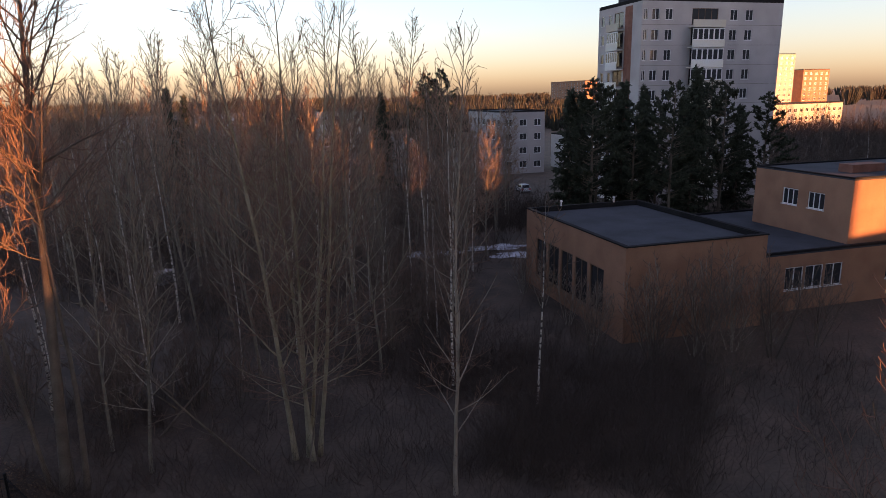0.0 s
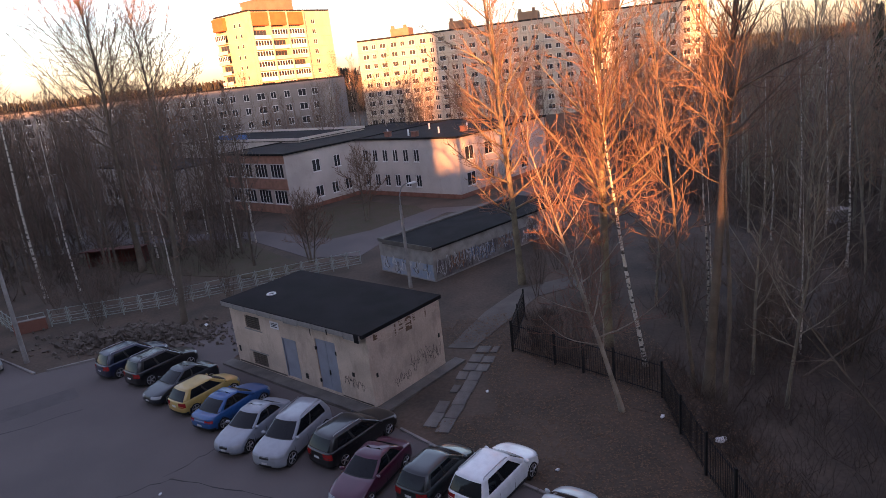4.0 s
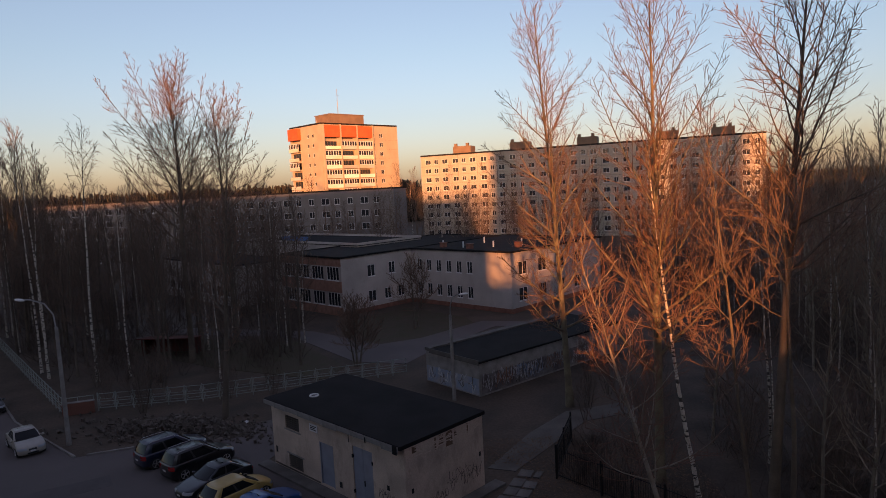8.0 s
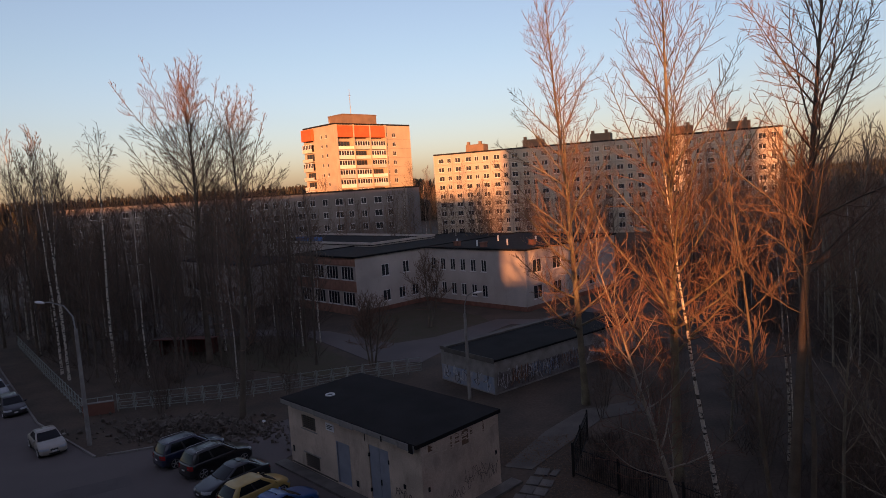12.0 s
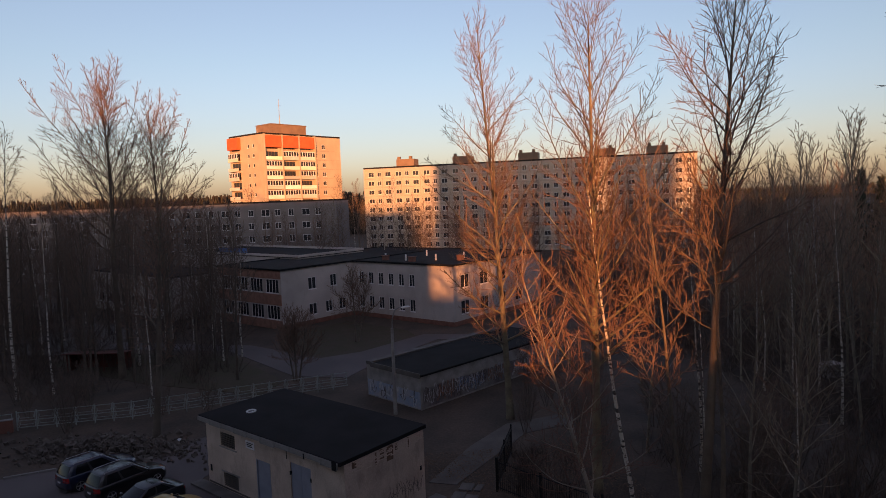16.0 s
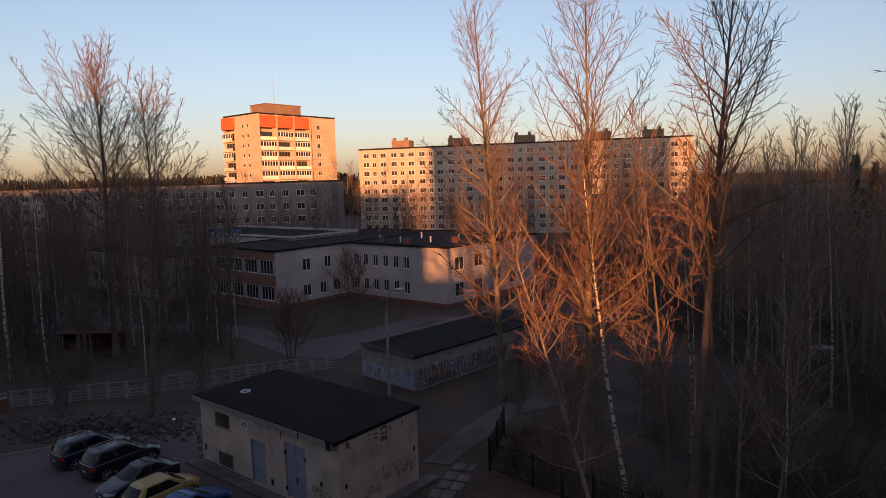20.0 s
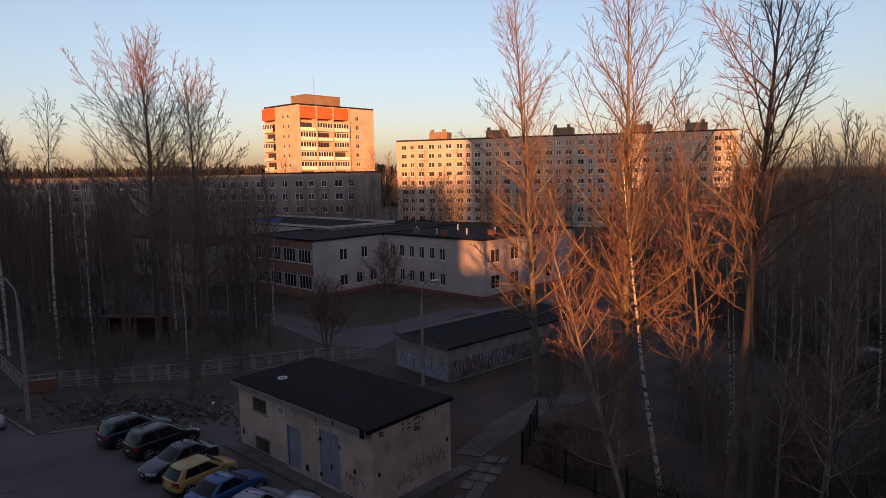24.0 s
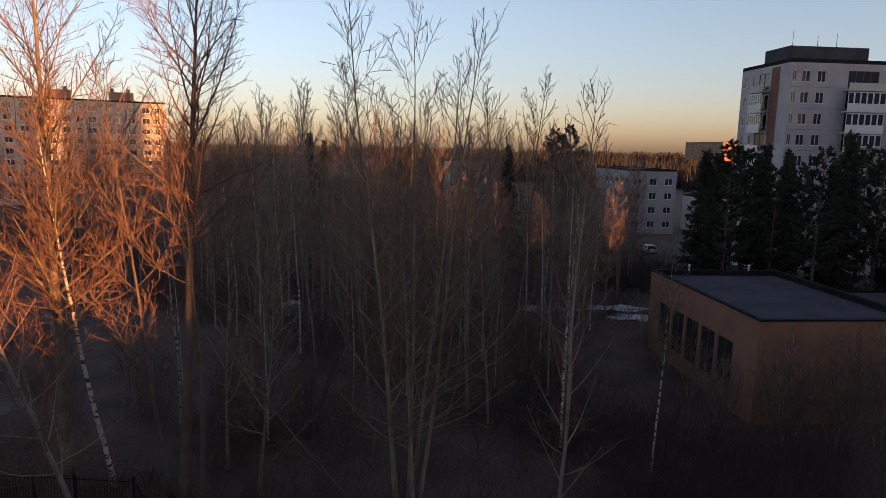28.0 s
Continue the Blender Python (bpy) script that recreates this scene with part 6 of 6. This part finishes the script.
def car(x, y, deg, kind, rgb, label, rails=False):
    """A car whose nose points along the angle given; x, y is the middle of its footprint."""
    L, W, H, B, (c0, c1, c2, c3), lip = SHAPES[kind]
    t = thing("car", frame_of(x, y, deg, 0.012), label, "car", "parked cars")
    hw, e = W / 2, L / 2
    X = lambda f: -e + L * f
    foot = X(c3)
    run = e - foot
    rear = (-e + 0.01, -e + 0.05, -e + 0.1, X(c0)) if kind == "sedan" else (-e + 0.01, -e + 0.03, -e + 0.05, X(c0) + 0.02)
    # height, front, rear, half width, corner radii, bow of the ends
    rows = [(0.17, e - 0.16, -e + 0.16, hw * 0.9, 0.3, 0.25, 0.1), (0.22, e - 0.04, -e + 0.05, hw * 0.95, 0.32, 0.25, 0.12), (0.34, e, -e + 0.01, hw * 0.985, 0.34, 0.26, 0.13), (0.5, e, -e, hw, 0.34, 0.26, 0.13),
            (lip - 0.05, e - 0.03, rear[0], hw, 0.36, 0.24, 0.15), (lip, e - 0.07, rear[0], hw * 0.997, 0.38, 0.24, 0.15), (lip + (B - lip) * 0.25, e - 0.07 - (run - 0.07) * 0.13, rear[1], hw * 0.99, 0.36, 0.24, 0.14),
            (lip + (B - lip) * 0.5, e - 0.07 - (run - 0.07) * 0.36, rear[1] + 0.01, hw * 0.975, 0.3, 0.24, 0.12), (lip + (B - lip) * 0.78, e - 0.07 - (run - 0.07) * 0.7, rear[2], hw * 0.955, 0.22, 0.24, 0.1), (B, foot, rear[3], hw * 0.92, 0.16, 0.18, 0.08)]
    tops = [(B, foot, rear[3], hw * 0.905, 0.14, 0.16, 0.1), (B + (H - B) * 0.45, foot + (X(c2) - foot) * 0.52, rear[3] + (X(c1) - rear[3]) * 0.42, hw * 0.845, 0.14, 0.16, 0.1),
            (H - 0.1, X(c2) + 0.05, X(c1) - 0.03, hw * 0.75, 0.15, 0.16, 0.09), (H - 0.05, X(c2) - 0.04, X(c1) + 0.03, hw * 0.7, 0.16, 0.18, 0.08), (H - 0.012, X(c2) - 0.22, X(c1) + 0.2, hw * 0.58, 0.2, 0.2, 0.05), (H, X(c2) - 0.5, X(c1) + 0.45, hw * 0.36, 0.2, 0.2, 0.02)]

    def ring(table, z):
        zs = [r[0] for r in table]
        v = [float(np.interp(z, zs, [r[k] for r in table])) for k in range(1, 7)]
        return [(px, py, z) for px, py in outline(*v)]

    def skin(name, table, zs, first, last, material, proud=0.0, parent=None, cap=False):
        """The body's surface between two points of its outline (last may run on past the end), over the heights given."""
        bm = bmesh.new()
        grid = []
        full = last - first >= RING
        idx = [k % RING for k in range(first, last if full else last + 1)]
        for z in zs:
            pts = ring(table, z)
            row = []
            for k in idx:
                a, b = pts[k - 1], pts[(k + 1) % RING]
                nx, ny = b[1] - a[1], a[0] - b[0]
                q = proud / (math.hypot(nx, ny) + 1e-6)
                row.append(bm.verts.new((pts[k][0] + nx * q, pts[k][1] + ny * q, z)))
            grid.append(row)
        k = len(idx)
        for r0_, r1_ in zip(grid, grid[1:]):
            for i in range(k if full else k - 1):
                bm.faces.new((r0_[i], r0_[(i + 1) % k], r1_[(i + 1) % k], r1_[i]))
        if cap:
            bm.faces.new(grid[-1])
        for f in bm.faces:
            f.smooth = True
        return part(name, bm, material, parent or t)
    col = paint(rgb)
    zb = [0.17, 0.2, 0.24, 0.34, 0.46, 0.55, lip - 0.05, lip, *(lip + (B - lip) * f for f in (0.13, 0.25, 0.38, 0.5, 0.64, 0.78, 0.9)), B]
    body = skin("body", rows, zb, 0, RING, col, cap=True)
    glass = M["glass_car"]
    zg = [B + 0.03, B + (H - B) * 0.3, B + (H - B) * 0.6, H - 0.11]
    pz = [B - 0.01, B + (H - B) * 0.3, B + (H - B) * 0.6, H - 0.1]
    skin("roof", tops, [H - 0.11, H - 0.1, H - 0.07, H - 0.05, H - 0.03, H - 0.012, H], 0, RING, col, 0.004, cap=True)
    skin("windscreen", tops, zg, -2, NF + 1, glass)
    skin("rear_window", tops, zg, REAR + NC - 2 + 0, REAR + NC + NF + 1, glass)
    half = 9 if kind in ("suv", "wagon") else 10
    for s0 in (SIDE_L, SIDE_R + NC):
        skin("side_window", tops, zg, s0 + 1, s0 + half - 1, glass, 0.002)
        skin("side_window", tops, zg, s0 + half, s0 + NS - 3, glass, 0.002)
        skin("door_pillar", tops, pz, s0 + half - 1, s0 + half, M["plastic"], 0.004)
    for name, a, b in (("front_pillar", NF + 1, SIDE_L + 1), ("rear_pillar", SIDE_L + NS - 3, REAR + NC - 2), ("rear_pillar", REAR + NC + NF + 1, SIDE_R + NC + 2), ("front_pillar", SIDE_R + NC + NS - 3, RING - 2)):
        skin(name, tops, pz, a, b, col, 0.006)
    skin("window_trim", tops, [B - 0.01, B + 0.032], 0, RING, M["plastic"], 0.003)
    # lights, grille, plates and lower strips lie in the skin of the body
    skin("headlight", rows, [lip - 0.13, lip - 0.06, lip - 0.01, lip + 0.015], NF - 3, NF + NC - 1, M["lamp_clear"], 0.006)
    skin("headlight", rows, [lip - 0.13, lip - 0.06, lip - 0.01, lip + 0.015], RING - NC, RING + 2, M["lamp_clear"], 0.006)
    skin("grille", rows, [lip - 0.17, lip - 0.1, lip - 0.03], 3, NF - 4, M["plastic"], 0.006)
    skin("lower_grille", rows, [0.24, 0.3, 0.36], 2, NF - 3, M["plastic"], 0.006)
    z0, z1 = (B - 0.3, B - 0.16) if kind == "sedan" else (B - 0.32, B - 0.06)
    skin("tail_light", rows, [z0, (z0 + z1) / 2, z1], REAR + 1, REAR + NC + 2, M["lamp_red"], 0.006)
    skin("tail_light", rows, [z0, (z0 + z1) / 2, z1], REAR + NC + NF - 3, REAR + NC + NF + 3, M["lamp_red"], 0.006)
    skin("rear_bumper", rows, [0.22, 0.28, 0.36], REAR, REAR + 2 * NC + NF, M["plastic"], 0.006)
    skin("number_plate", rows, [0.39, 0.5], 4, NF - 5, M["plate"], 0.012)
    pr = 0.42 if kind == "sedan" else 0.6
    skin("number_plate", rows, [pr, pr + 0.11], REAR + NC + 4, REAR + NC + NF - 5, M["plate"], 0.012)
    for s in (-1, 1):
        for f in ((c1 + 0.5) * 0.5 - 0.03, 0.51 - 0.0, c3 - 0.02) if kind != "sedan" else (0.33, 0.52, c3 - 0.02):
            ys = sorted((s * (hw - 0.03), s * (hw + 0.002)))
            part("door_seam", boxes((X(f) - 0.006, X(f) + 0.006, *ys, 0.3, lip)), M["plastic"], body)
        for f in (0.36, 0.55):
            yh = sorted((s * (hw - 0.02), s * (hw + 0.02)))
            part("door_handle", boxes((X(f) - 0.07, X(f) + 0.05, *yh, lip + 0.0, lip + 0.03)), col, body)
        ys = sorted((s * (hw * 0.95 - 0.06), s * (hw * 0.985 + 0.006)))
        part("sill", boxes((X(0.29), X(0.71), *ys, 0.19, 0.29)), M["plastic"], body)
        bm = bmesh.new()
        bmesh.ops.create_uvsphere(bm, u_segments=10, v_segments=7, radius=1.0, matrix=pose(foot - 0.28, s * (hw + 0.06), B + 0.06, 0, 0, s * -12) @ Matrix.Diagonal((0.075, 0.13, 0.085, 1)))
        for f in bm.faces:
            f.smooth = True
        part("mirror", bm, col, t)
        if rails:
            tb = Tubes()
            yr = s * hw * 0.66
            tb.add(np.array([[X(c1) + 0.18, yr, H - 0.06], [X(c1) + 0.25, yr, H + 0.03], [X(c1) * 0.5 + X(c2) * 0.5, yr, H + 0.045], [X(c2) - 0.35, yr, H + 0.03], [X(c2) - 0.25, yr, H - 0.06]]), np.full(5, 0.02), 6)
            part("roof_rail", tb.mesh("roof_rail", M["rim"]), None, t)
        R = 0.35 if kind == "suv" else 0.315
        for f in (0.185, 0.81):
            bm = bmesh.new()
            cyl(bm, (X(f), s * (hw - 0.22), R), (X(f), s * (hw - 0.002), R), R + 0.055, R + 0.055, 24)
            part("wheel_arch", bm, M["plastic"], t)
            bm = bmesh.new()
            cyl(bm, (X(f), s * (hw - 0.2), R), (X(f), s * (hw + 0.006), R), R, R, 24)
            cyl(bm, (X(f), s * (hw + 0.006), R), (X(f), s * (hw + 0.02), R), R, R - 0.03, 24)
            wheel = part("tyre", bm, M["tyre"], t)
            bm = bmesh.new()
            for k in range(5):
                a = radians(72 * k + 20)
                d = Vector((math.cos(a), 0, math.sin(a)))
                c = Vector((X(f), s * (hw + 0.025), R))
                cyl(bm, c, c + d * (R - 0.09), 0.035, 0.03, 6)
            cyl(bm, (X(f), s * (hw + 0.01), R), (X(f), s * (hw + 0.034), R), 0.07, 0.05, 10)
            n = 20
            for k in range(n):
                q = []
                for kk, rr, yy in ((k, R - 0.07, 0.022), (k + 1, R - 0.07, 0.022), (k + 1, R - 0.105, 0.028), (k, R - 0.105, 0.028)):
                    a = 6.2832 * kk / n
                    q.append(bm.verts.new((X(f) + rr * math.cos(a), s * (hw + yy), R + rr * math.sin(a))))
                bm.faces.new(q)
            part("rim", bm, M["rim"], wheel)
    return t


def row_car(px, py, deg, kind, rgb, label, nose_out, rails=False):
    """Near end at px, py, the body running in along deg; nose_out: the nose is at the near end."""
    L = SHAPES[kind][0]
    a = radians(deg)
    cx, cy = px * 0.985 + math.cos(a) * L / 2, py * 0.985 + math.sin(a) * L / 2
    car(cx, cy, deg + (180 if nose_out else 0), kind, rgb, label, rails)


row_car(-20.8, 40.5, 48, "suv", (0.008, 0.014, 0.04), "dark blue off-road car with roof rails", False, True)
row_car(-18.2, 38.6, 50, "suv", (0.007, 0.007, 0.009), "black off-road car with roof rack", False, True)
row_car(-16.1, 35.6, 50, "sedan", (0.006, 0.012, 0.02), "dark teal sedan facing the yard road", True)
row_car(-14.0, 33.9, 50, "hatch", (0.5, 0.34, 0.1), "sand yellow hatchback in the parking row", False)
row_car(-12.0, 31.6, 54, "sedan", (0.006, 0.085, 0.26), "bright blue sedan in the parking row", False)
row_car(-10.1, 28.8, 60, "sedan", (0.26, 0.29, 0.33), "silver sedan facing the yard road", True)
row_car(-7.8, 27.1, 61, "suv", (0.29, 0.31, 0.34), "silver crossover facing the yard road", True, True)
row_car(-5.3, 26.7, 46, "wagon", (0.007, 0.007, 0.008), "black estate car with roof rails", False, True)
row_car(-4.0, 23.2, 57, "sedan", (0.075, 0.01, 0.03), "dark purple sedan facing the yard road", True)
row_car(-1.2, 22.8, 50, "hatch", (0.008, 0.013, 0.014), "dark green hatchback in the parking row", False)
row_car(0.95, 21.7, 47, "suv", (0.75, 0.76, 0.77), "white crossover beside the kerb", False, True)
row_car(3.0, 18.6, 48, "hatch", (0.42, 0.46, 0.48), "pale silver hatchback beside the kerb", False)
row_car(5.2, 16.2, 48, "sedan", (0.02, 0.03, 0.08), "dark blue sedan beside the kerb", False)
car(-30.7, 44.6, -46, "sedan", (0.33, 0.3, 0.26), "beige sedan parked along the kerb")
car(-39.6, 53.6, -46, "hatch", (0.02, 0.02, 0.025), "black hatchback parked along the kerb")
car(-44.8, 58.7, -46, "wagon", (0.36, 0.38, 0.4), "pale silver estate parked along the kerb", True)
car(-50.6, 64.8, -46, "sedan", (0.02, 0.09, 0.3), "blue sedan parked along the kerb")
car(-56.5, 70.8, -46, "sedan", (0.03, 0.12, 0.3), "blue sedan farther along the kerb")
car(-65.0, 79.5, -46, "suv", (0.5, 0.51, 0.53), "white crossover far along the kerb")
car(105.4, 44.2, 40, "hatch", (0.42, 0.43, 0.44), "pale hatchback parked before the grey apartment house")


# scraps of litter: place and half size
LITTER = ((3.35, 31.2, 0.1), (10.7, 34.3, 0.1), (11.0, 26.4, 0.12), (-12.3, 26.1, 0.07), (5.2, 23.6, 0.09), (-15.8, 47.5, 0.16), (12.55, 23.9, 0.2))

# ---- fences, poles and small things ----
def lamp_post(x, y, h, turn, label):
    t = thing("street_lamp", pose(x, y, 0), label, "street lamp")
    bm = bmesh.new()
    cyl(bm, (0, 0, -0.2), (0, 0, h), 0.17, 0.12, 10)
    part("pole", bm, M["concrete"], t)
    rise, out = (2.0, 2.2) if turn == 0 else (1.7, 0.9)
    m = pose(0, 0, h, 0, 0, turn)
    tb = Tubes()
    tb.add(np.array([[0, 0, -0.4], [-0.05 * out, 0, rise * 0.45], [-0.32 * out, 0.05, rise * 0.85], [-0.77 * out, 0.13, rise], [-out, 0.18, rise + 0.02]]), np.full(5, 0.05), 6)
    arm = part("arm", tb.mesh("arm", M["steel"]), None, t, "", m)
    bm = bmesh.new()
    bmesh.ops.create_uvsphere(bm, u_segments=10, v_segments=6, radius=1.0, matrix=pose(-out - 0.3, 0.2, rise + 0.02, 0, 8, -10) @ Matrix.Diagonal((0.42, 0.17, 0.1, 1)))
    part("lamp_head", bm, M["white"], arm)


lamp_post(-27.8, 44.9, 8.6, 0, "concrete street lamp with a curved arm")
lamp_post(0.0, 50.4, 6.9, 165, "concrete street lamp in the nursery school yard")


def run_of(points, step):
    """Poses of equal bays along a broken line, relative to its first point, with the bay's length."""
    x0, y0 = points[0]
    for (ax, ay), (bx, by) in zip(points, points[1:]):
        d = math.hypot(bx - ax, by - ay)
        a = math.degrees(math.atan2(by - ay, bx - ax))
        n = max(1, round(d / step))
        for i in range(n):
            f = i / n
            yield pose(ax - x0 + (bx - ax) * f, ay - y0 + (by - ay) * f, 0, 0, 0, a), round(d / n, 2)


def panel_fence(points, h, label):
    t = thing("fence", pose(*points[0], 0), label, "fence")
    post = mesh_of("post", boxes((-0.04, 0.04, -0.04, 0.04, -0.1, h + 0.08)), M["fence_green"])
    made = {}
    for m, st in run_of(points, 1.4):
        if st not in made:
            made[st] = (mesh_of("rail", boxes((0.06, st - 0.06, -0.02, 0.02, 0, 0.05)), M["fence_green"]), mesh_of("stile", boxes((0, 0.04, -0.015, 0.015, 0.25, h - 0.06)), M["fence_green"]),
                        mesh_of("ornament", boxes((0.2, st - 0.2, -0.012, 0.012, 0, 0.03), (0.2, 0.23, -0.012, 0.012, 0.03, 0.22), (st - 0.23, st - 0.2, -0.012, 0.012, 0.03, 0.22)), M["fence_green"]))
        rail, stile, orn = made[st]
        part("post", post, None, t, "", m)
        for z in (0.2, h * 0.5, h - 0.06):
            part("rail", rail, None, t, "", m @ Matrix.Translation((0, 0, z)))
        for x in (0.1, st - 0.14):
            part("stile", stile, None, t, "", m @ Matrix.Translation((x, 0, 0)))
        for z in (0.42, 0.95):
            part("ornament", orn, None, t, "", m @ Matrix.Translation((0, 0, z)))


panel_fence([(-29.6, 52.3), (-21.3, 53.4), (-12.2, 56.3), (-4.2, 58.6)], 1.45, "pale green metal panel fence of the nursery school")
panel_fence([(-32.1, 51.5), (-44, 65), (-58, 81)], 1.45, "pale green metal panel fence along the road")
gw = thing("brick_gate_wall", pose(-32.0, 51.3, 0, 0, 0, 18), "low red brick wall at the fence end", "wall")
part("wall", boxes((0, 2.35, -0.14, 0.14, 0, 0.98)), M["brick_red"], gw)
part("cap", boxes((-0.03, 2.38, -0.17, 0.17, 0.984, 1.05)), M["concrete"], gw)
part("rail", boxes((0, 2.35, -0.02, 0.02, 1.4, 1.46), (0, 0.05, -0.02, 0.02, 1.054, 1.396), (1.15, 1.2, -0.02, 0.02, 1.054, 1.396), (2.3, 2.35, -0.02, 0.02, 1.054, 1.396)), M["fence_green"], gw)
bk = mesh_of("brick", boxes((0, 0.235, -0.008, 0.02, 0, 0.06)), M["brick_red"])
for r in range(12):
    for q in range(9):
        part("brick", bk, None, gw, "", pose(0.01 + q * 0.258 + (0.1 if r % 2 else 0), -0.142, 0.03 + 0.078 * r))


def iron_fence(points, h):
    t = thing("iron_fence", pose(*points[0], 0), "dark iron bar fence round the wood", "fence")
    post = mesh_of("post", boxes((-0.05, 0.05, -0.05, 0.05, -0.1, h + 0.1)), M["dark_iron"])
    bar = mesh_of("bar", boxes((0, 0.016, -0.008, 0.008, 0.1, h)), M["dark_iron"])
    rails = {}
    for m, st in run_of(points, 2.5):
        if st not in rails:
            rails[st] = mesh_of("rail", boxes((0.06, st - 0.06, -0.02, 0.02, 0, 0.04)), M["dark_iron"])
        part("post", post, None, t, "", m)
        part("rail", rails[st], None, t, "", m @ Matrix.Translation((0, 0.035, h - 0.2)))
        part("rail", rails[st], None, t, "", m @ Matrix.Translation((0, 0.035, 0.2)))
        k = int(st / 0.15)
        for i in range(k):
            part("bar", bar, None, t, "", m @ Matrix.Translation((0.1 + (st - 0.2) * i / k, 0, 0)))


iron_fence([(7.5, 41.0), (5.65, 35.8), (7.65, 33.4), (10.06, 30.4), (11.74, 28.2), (11.2, 24.9), (10.9, 21.9), (10.7, 17.0)], 1.9)

slabs = thing("slab_path", pose(0.5, 27.9, 0), "path of worn concrete slabs on bare earth", "path", "", "structure")
a = math.atan2(8.9, 3.9)
for f, off, ln, wd in ((0.0, -0.1, 1.3, 0.72), (1.33, -0.1, 1.3, 0.72), (2.66, -0.1, 1.3, 0.72), (3.99, -0.12, 1.3, 0.72), (5.32, -0.1, 1.1, 0.72), (6.5, -0.3, 0.85, 0.7), (7.6, -0.35, 0.8, 0.7), (9.0, -0.4, 0.9, 0.4),
                       (0.4, 0.68, 1.3, 0.7), (1.75, 0.66, 1.2, 0.62), (3.9, 0.55, 0.8, 0.42), (5.4, 0.6, 0.9, 0.6), (6.5, 0.45, 0.95, 0.72), (7.6, 0.42, 1.0, 0.74), (8.9, 0.3, 0.9, 0.8)):
    bm = bmesh.new()
    box(bm, 0, ln, -wd / 2, wd / 2, -0.05, 0.05, 0.012)
    part("slab", bm, M["slab"], slabs, "", pose(math.cos(a) * f - math.sin(a) * off, math.sin(a) * f + math.cos(a) * off, 0.0, rng.uniform(-1.5, 1.5), rng.uniform(-1, 1), math.degrees(a) + rng.uniform(-3, 3)))

hv, hf = [], []
cube = [(x, y, z) for x in (-1, 1) for y in (-1, 1) for z in (-1, 1)]
for i in range(2600):
    r = abs(rng.gauss(0, 1.9))
    a = rng.uniform(0, 6.28)
    x, y = r * math.cos(a) * 2.2, r * math.sin(a) * 0.75
    z = max(0.0, 0.75 - (x / 4.4) ** 2 * 0.5 - (y / 1.6) ** 2 * 0.5) * rng.random()
    sz = rng.uniform(0.04, 0.13) if rng.random() < 0.85 else rng.uniform(0.13, 0.24)
    mm = pose(x, y, z + sz * 0.4, rng.uniform(0, 90), rng.uniform(0, 90), rng.uniform(0, 90))
    k, q = len(hv), (rng.uniform(0.9, 1.5), rng.uniform(0.5, 0.9), rng.uniform(0.35, 0.8))
    hv += [tuple(mm @ Vector([c * sz * e * rng.uniform(0.7, 1.1) for c, e in zip(p, q)])) for p in cube]
    hf += [tuple(k + j for j in f) for f in ((0, 1, 3, 2), (4, 6, 7, 5), (0, 4, 5, 1), (2, 3, 7, 6), (0, 2, 6, 4), (1, 5, 7, 3))]
heap = bpy.data.meshes.new("rubble_heap")
heap.from_pydata(hv, [], hf)
heap.materials.append(M["rubble"])
solid("rubble_heap", heap, None, "heap of broken rubble and soil beside the parking", "rubble", pose(-20.3, 46.8, 0, 0, 0, -12), "stuff")


def shelter():
    t = thing("garden_shelter", frame_of(-34.5, 70.6, -8), "low play shelter with a dark red roof among birches", "shelter")
    red = mat("dark_red_boards", (0.12, 0.035, 0.025), 0.85, 0.35, 1.0, 9.0, 0.2)
    part("back_wall", boxes((0, 6, 1.9, 2.0, 0, 1.7)), red, t)
    for x in (0.0, 5.9):
        part("side_wall", boxes((x, x + 0.1, 0.6, 1.896, 0, 1.7)), red, t)
    for x in (0.05, 2.0, 4.0, 5.85):
        part("post", boxes((x, x + 0.1, 0, 0.1, 0, 1.9)), red, t)
    bm = bmesh.new()
    q = [bm.verts.new(p) for p in ((-0.3, -0.4, 1.95), (6.3, -0.4, 1.95), (6.3, 2.3, 1.65), (-0.3, 2.3, 1.65), (-0.3, -0.4, 2.03), (6.3, -0.4, 2.03), (6.3, 2.3, 1.73), (-0.3, 2.3, 1.73))]
    for f in ((3, 2, 1, 0), (4, 5, 6, 7), (0, 1, 5, 4), (1, 2, 6, 5), (2, 3, 7, 6), (3, 0, 4, 7)):
        bm.faces.new([q[i] for i in f])
    part("roof", bm, red, t)


shelter()

# small litter on the bare earth
rgs = random.Random(8)
for x, y, w in LITTER:
    bm = bmesh.new()
    bmesh.ops.create_icosphere(bm, subdivisions=2, radius=w)
    for v in bm.verts:
        f = 1 + 0.6 * noise.noise(v.co * 14 + Vector((x, y, 0)))
        v.co = Vector((v.co.x * f * 1.3, v.co.y * f * 0.8, max(-0.6 * w, v.co.z * f * 0.6)))
    solid("litter", bm, M["white"], "crumpled pale scrap lying on bare earth", "litter", pose(x, y, 0.6 * w + 0.01, 0, 0, rgs.uniform(0, 360)), "", "litter by the parking")
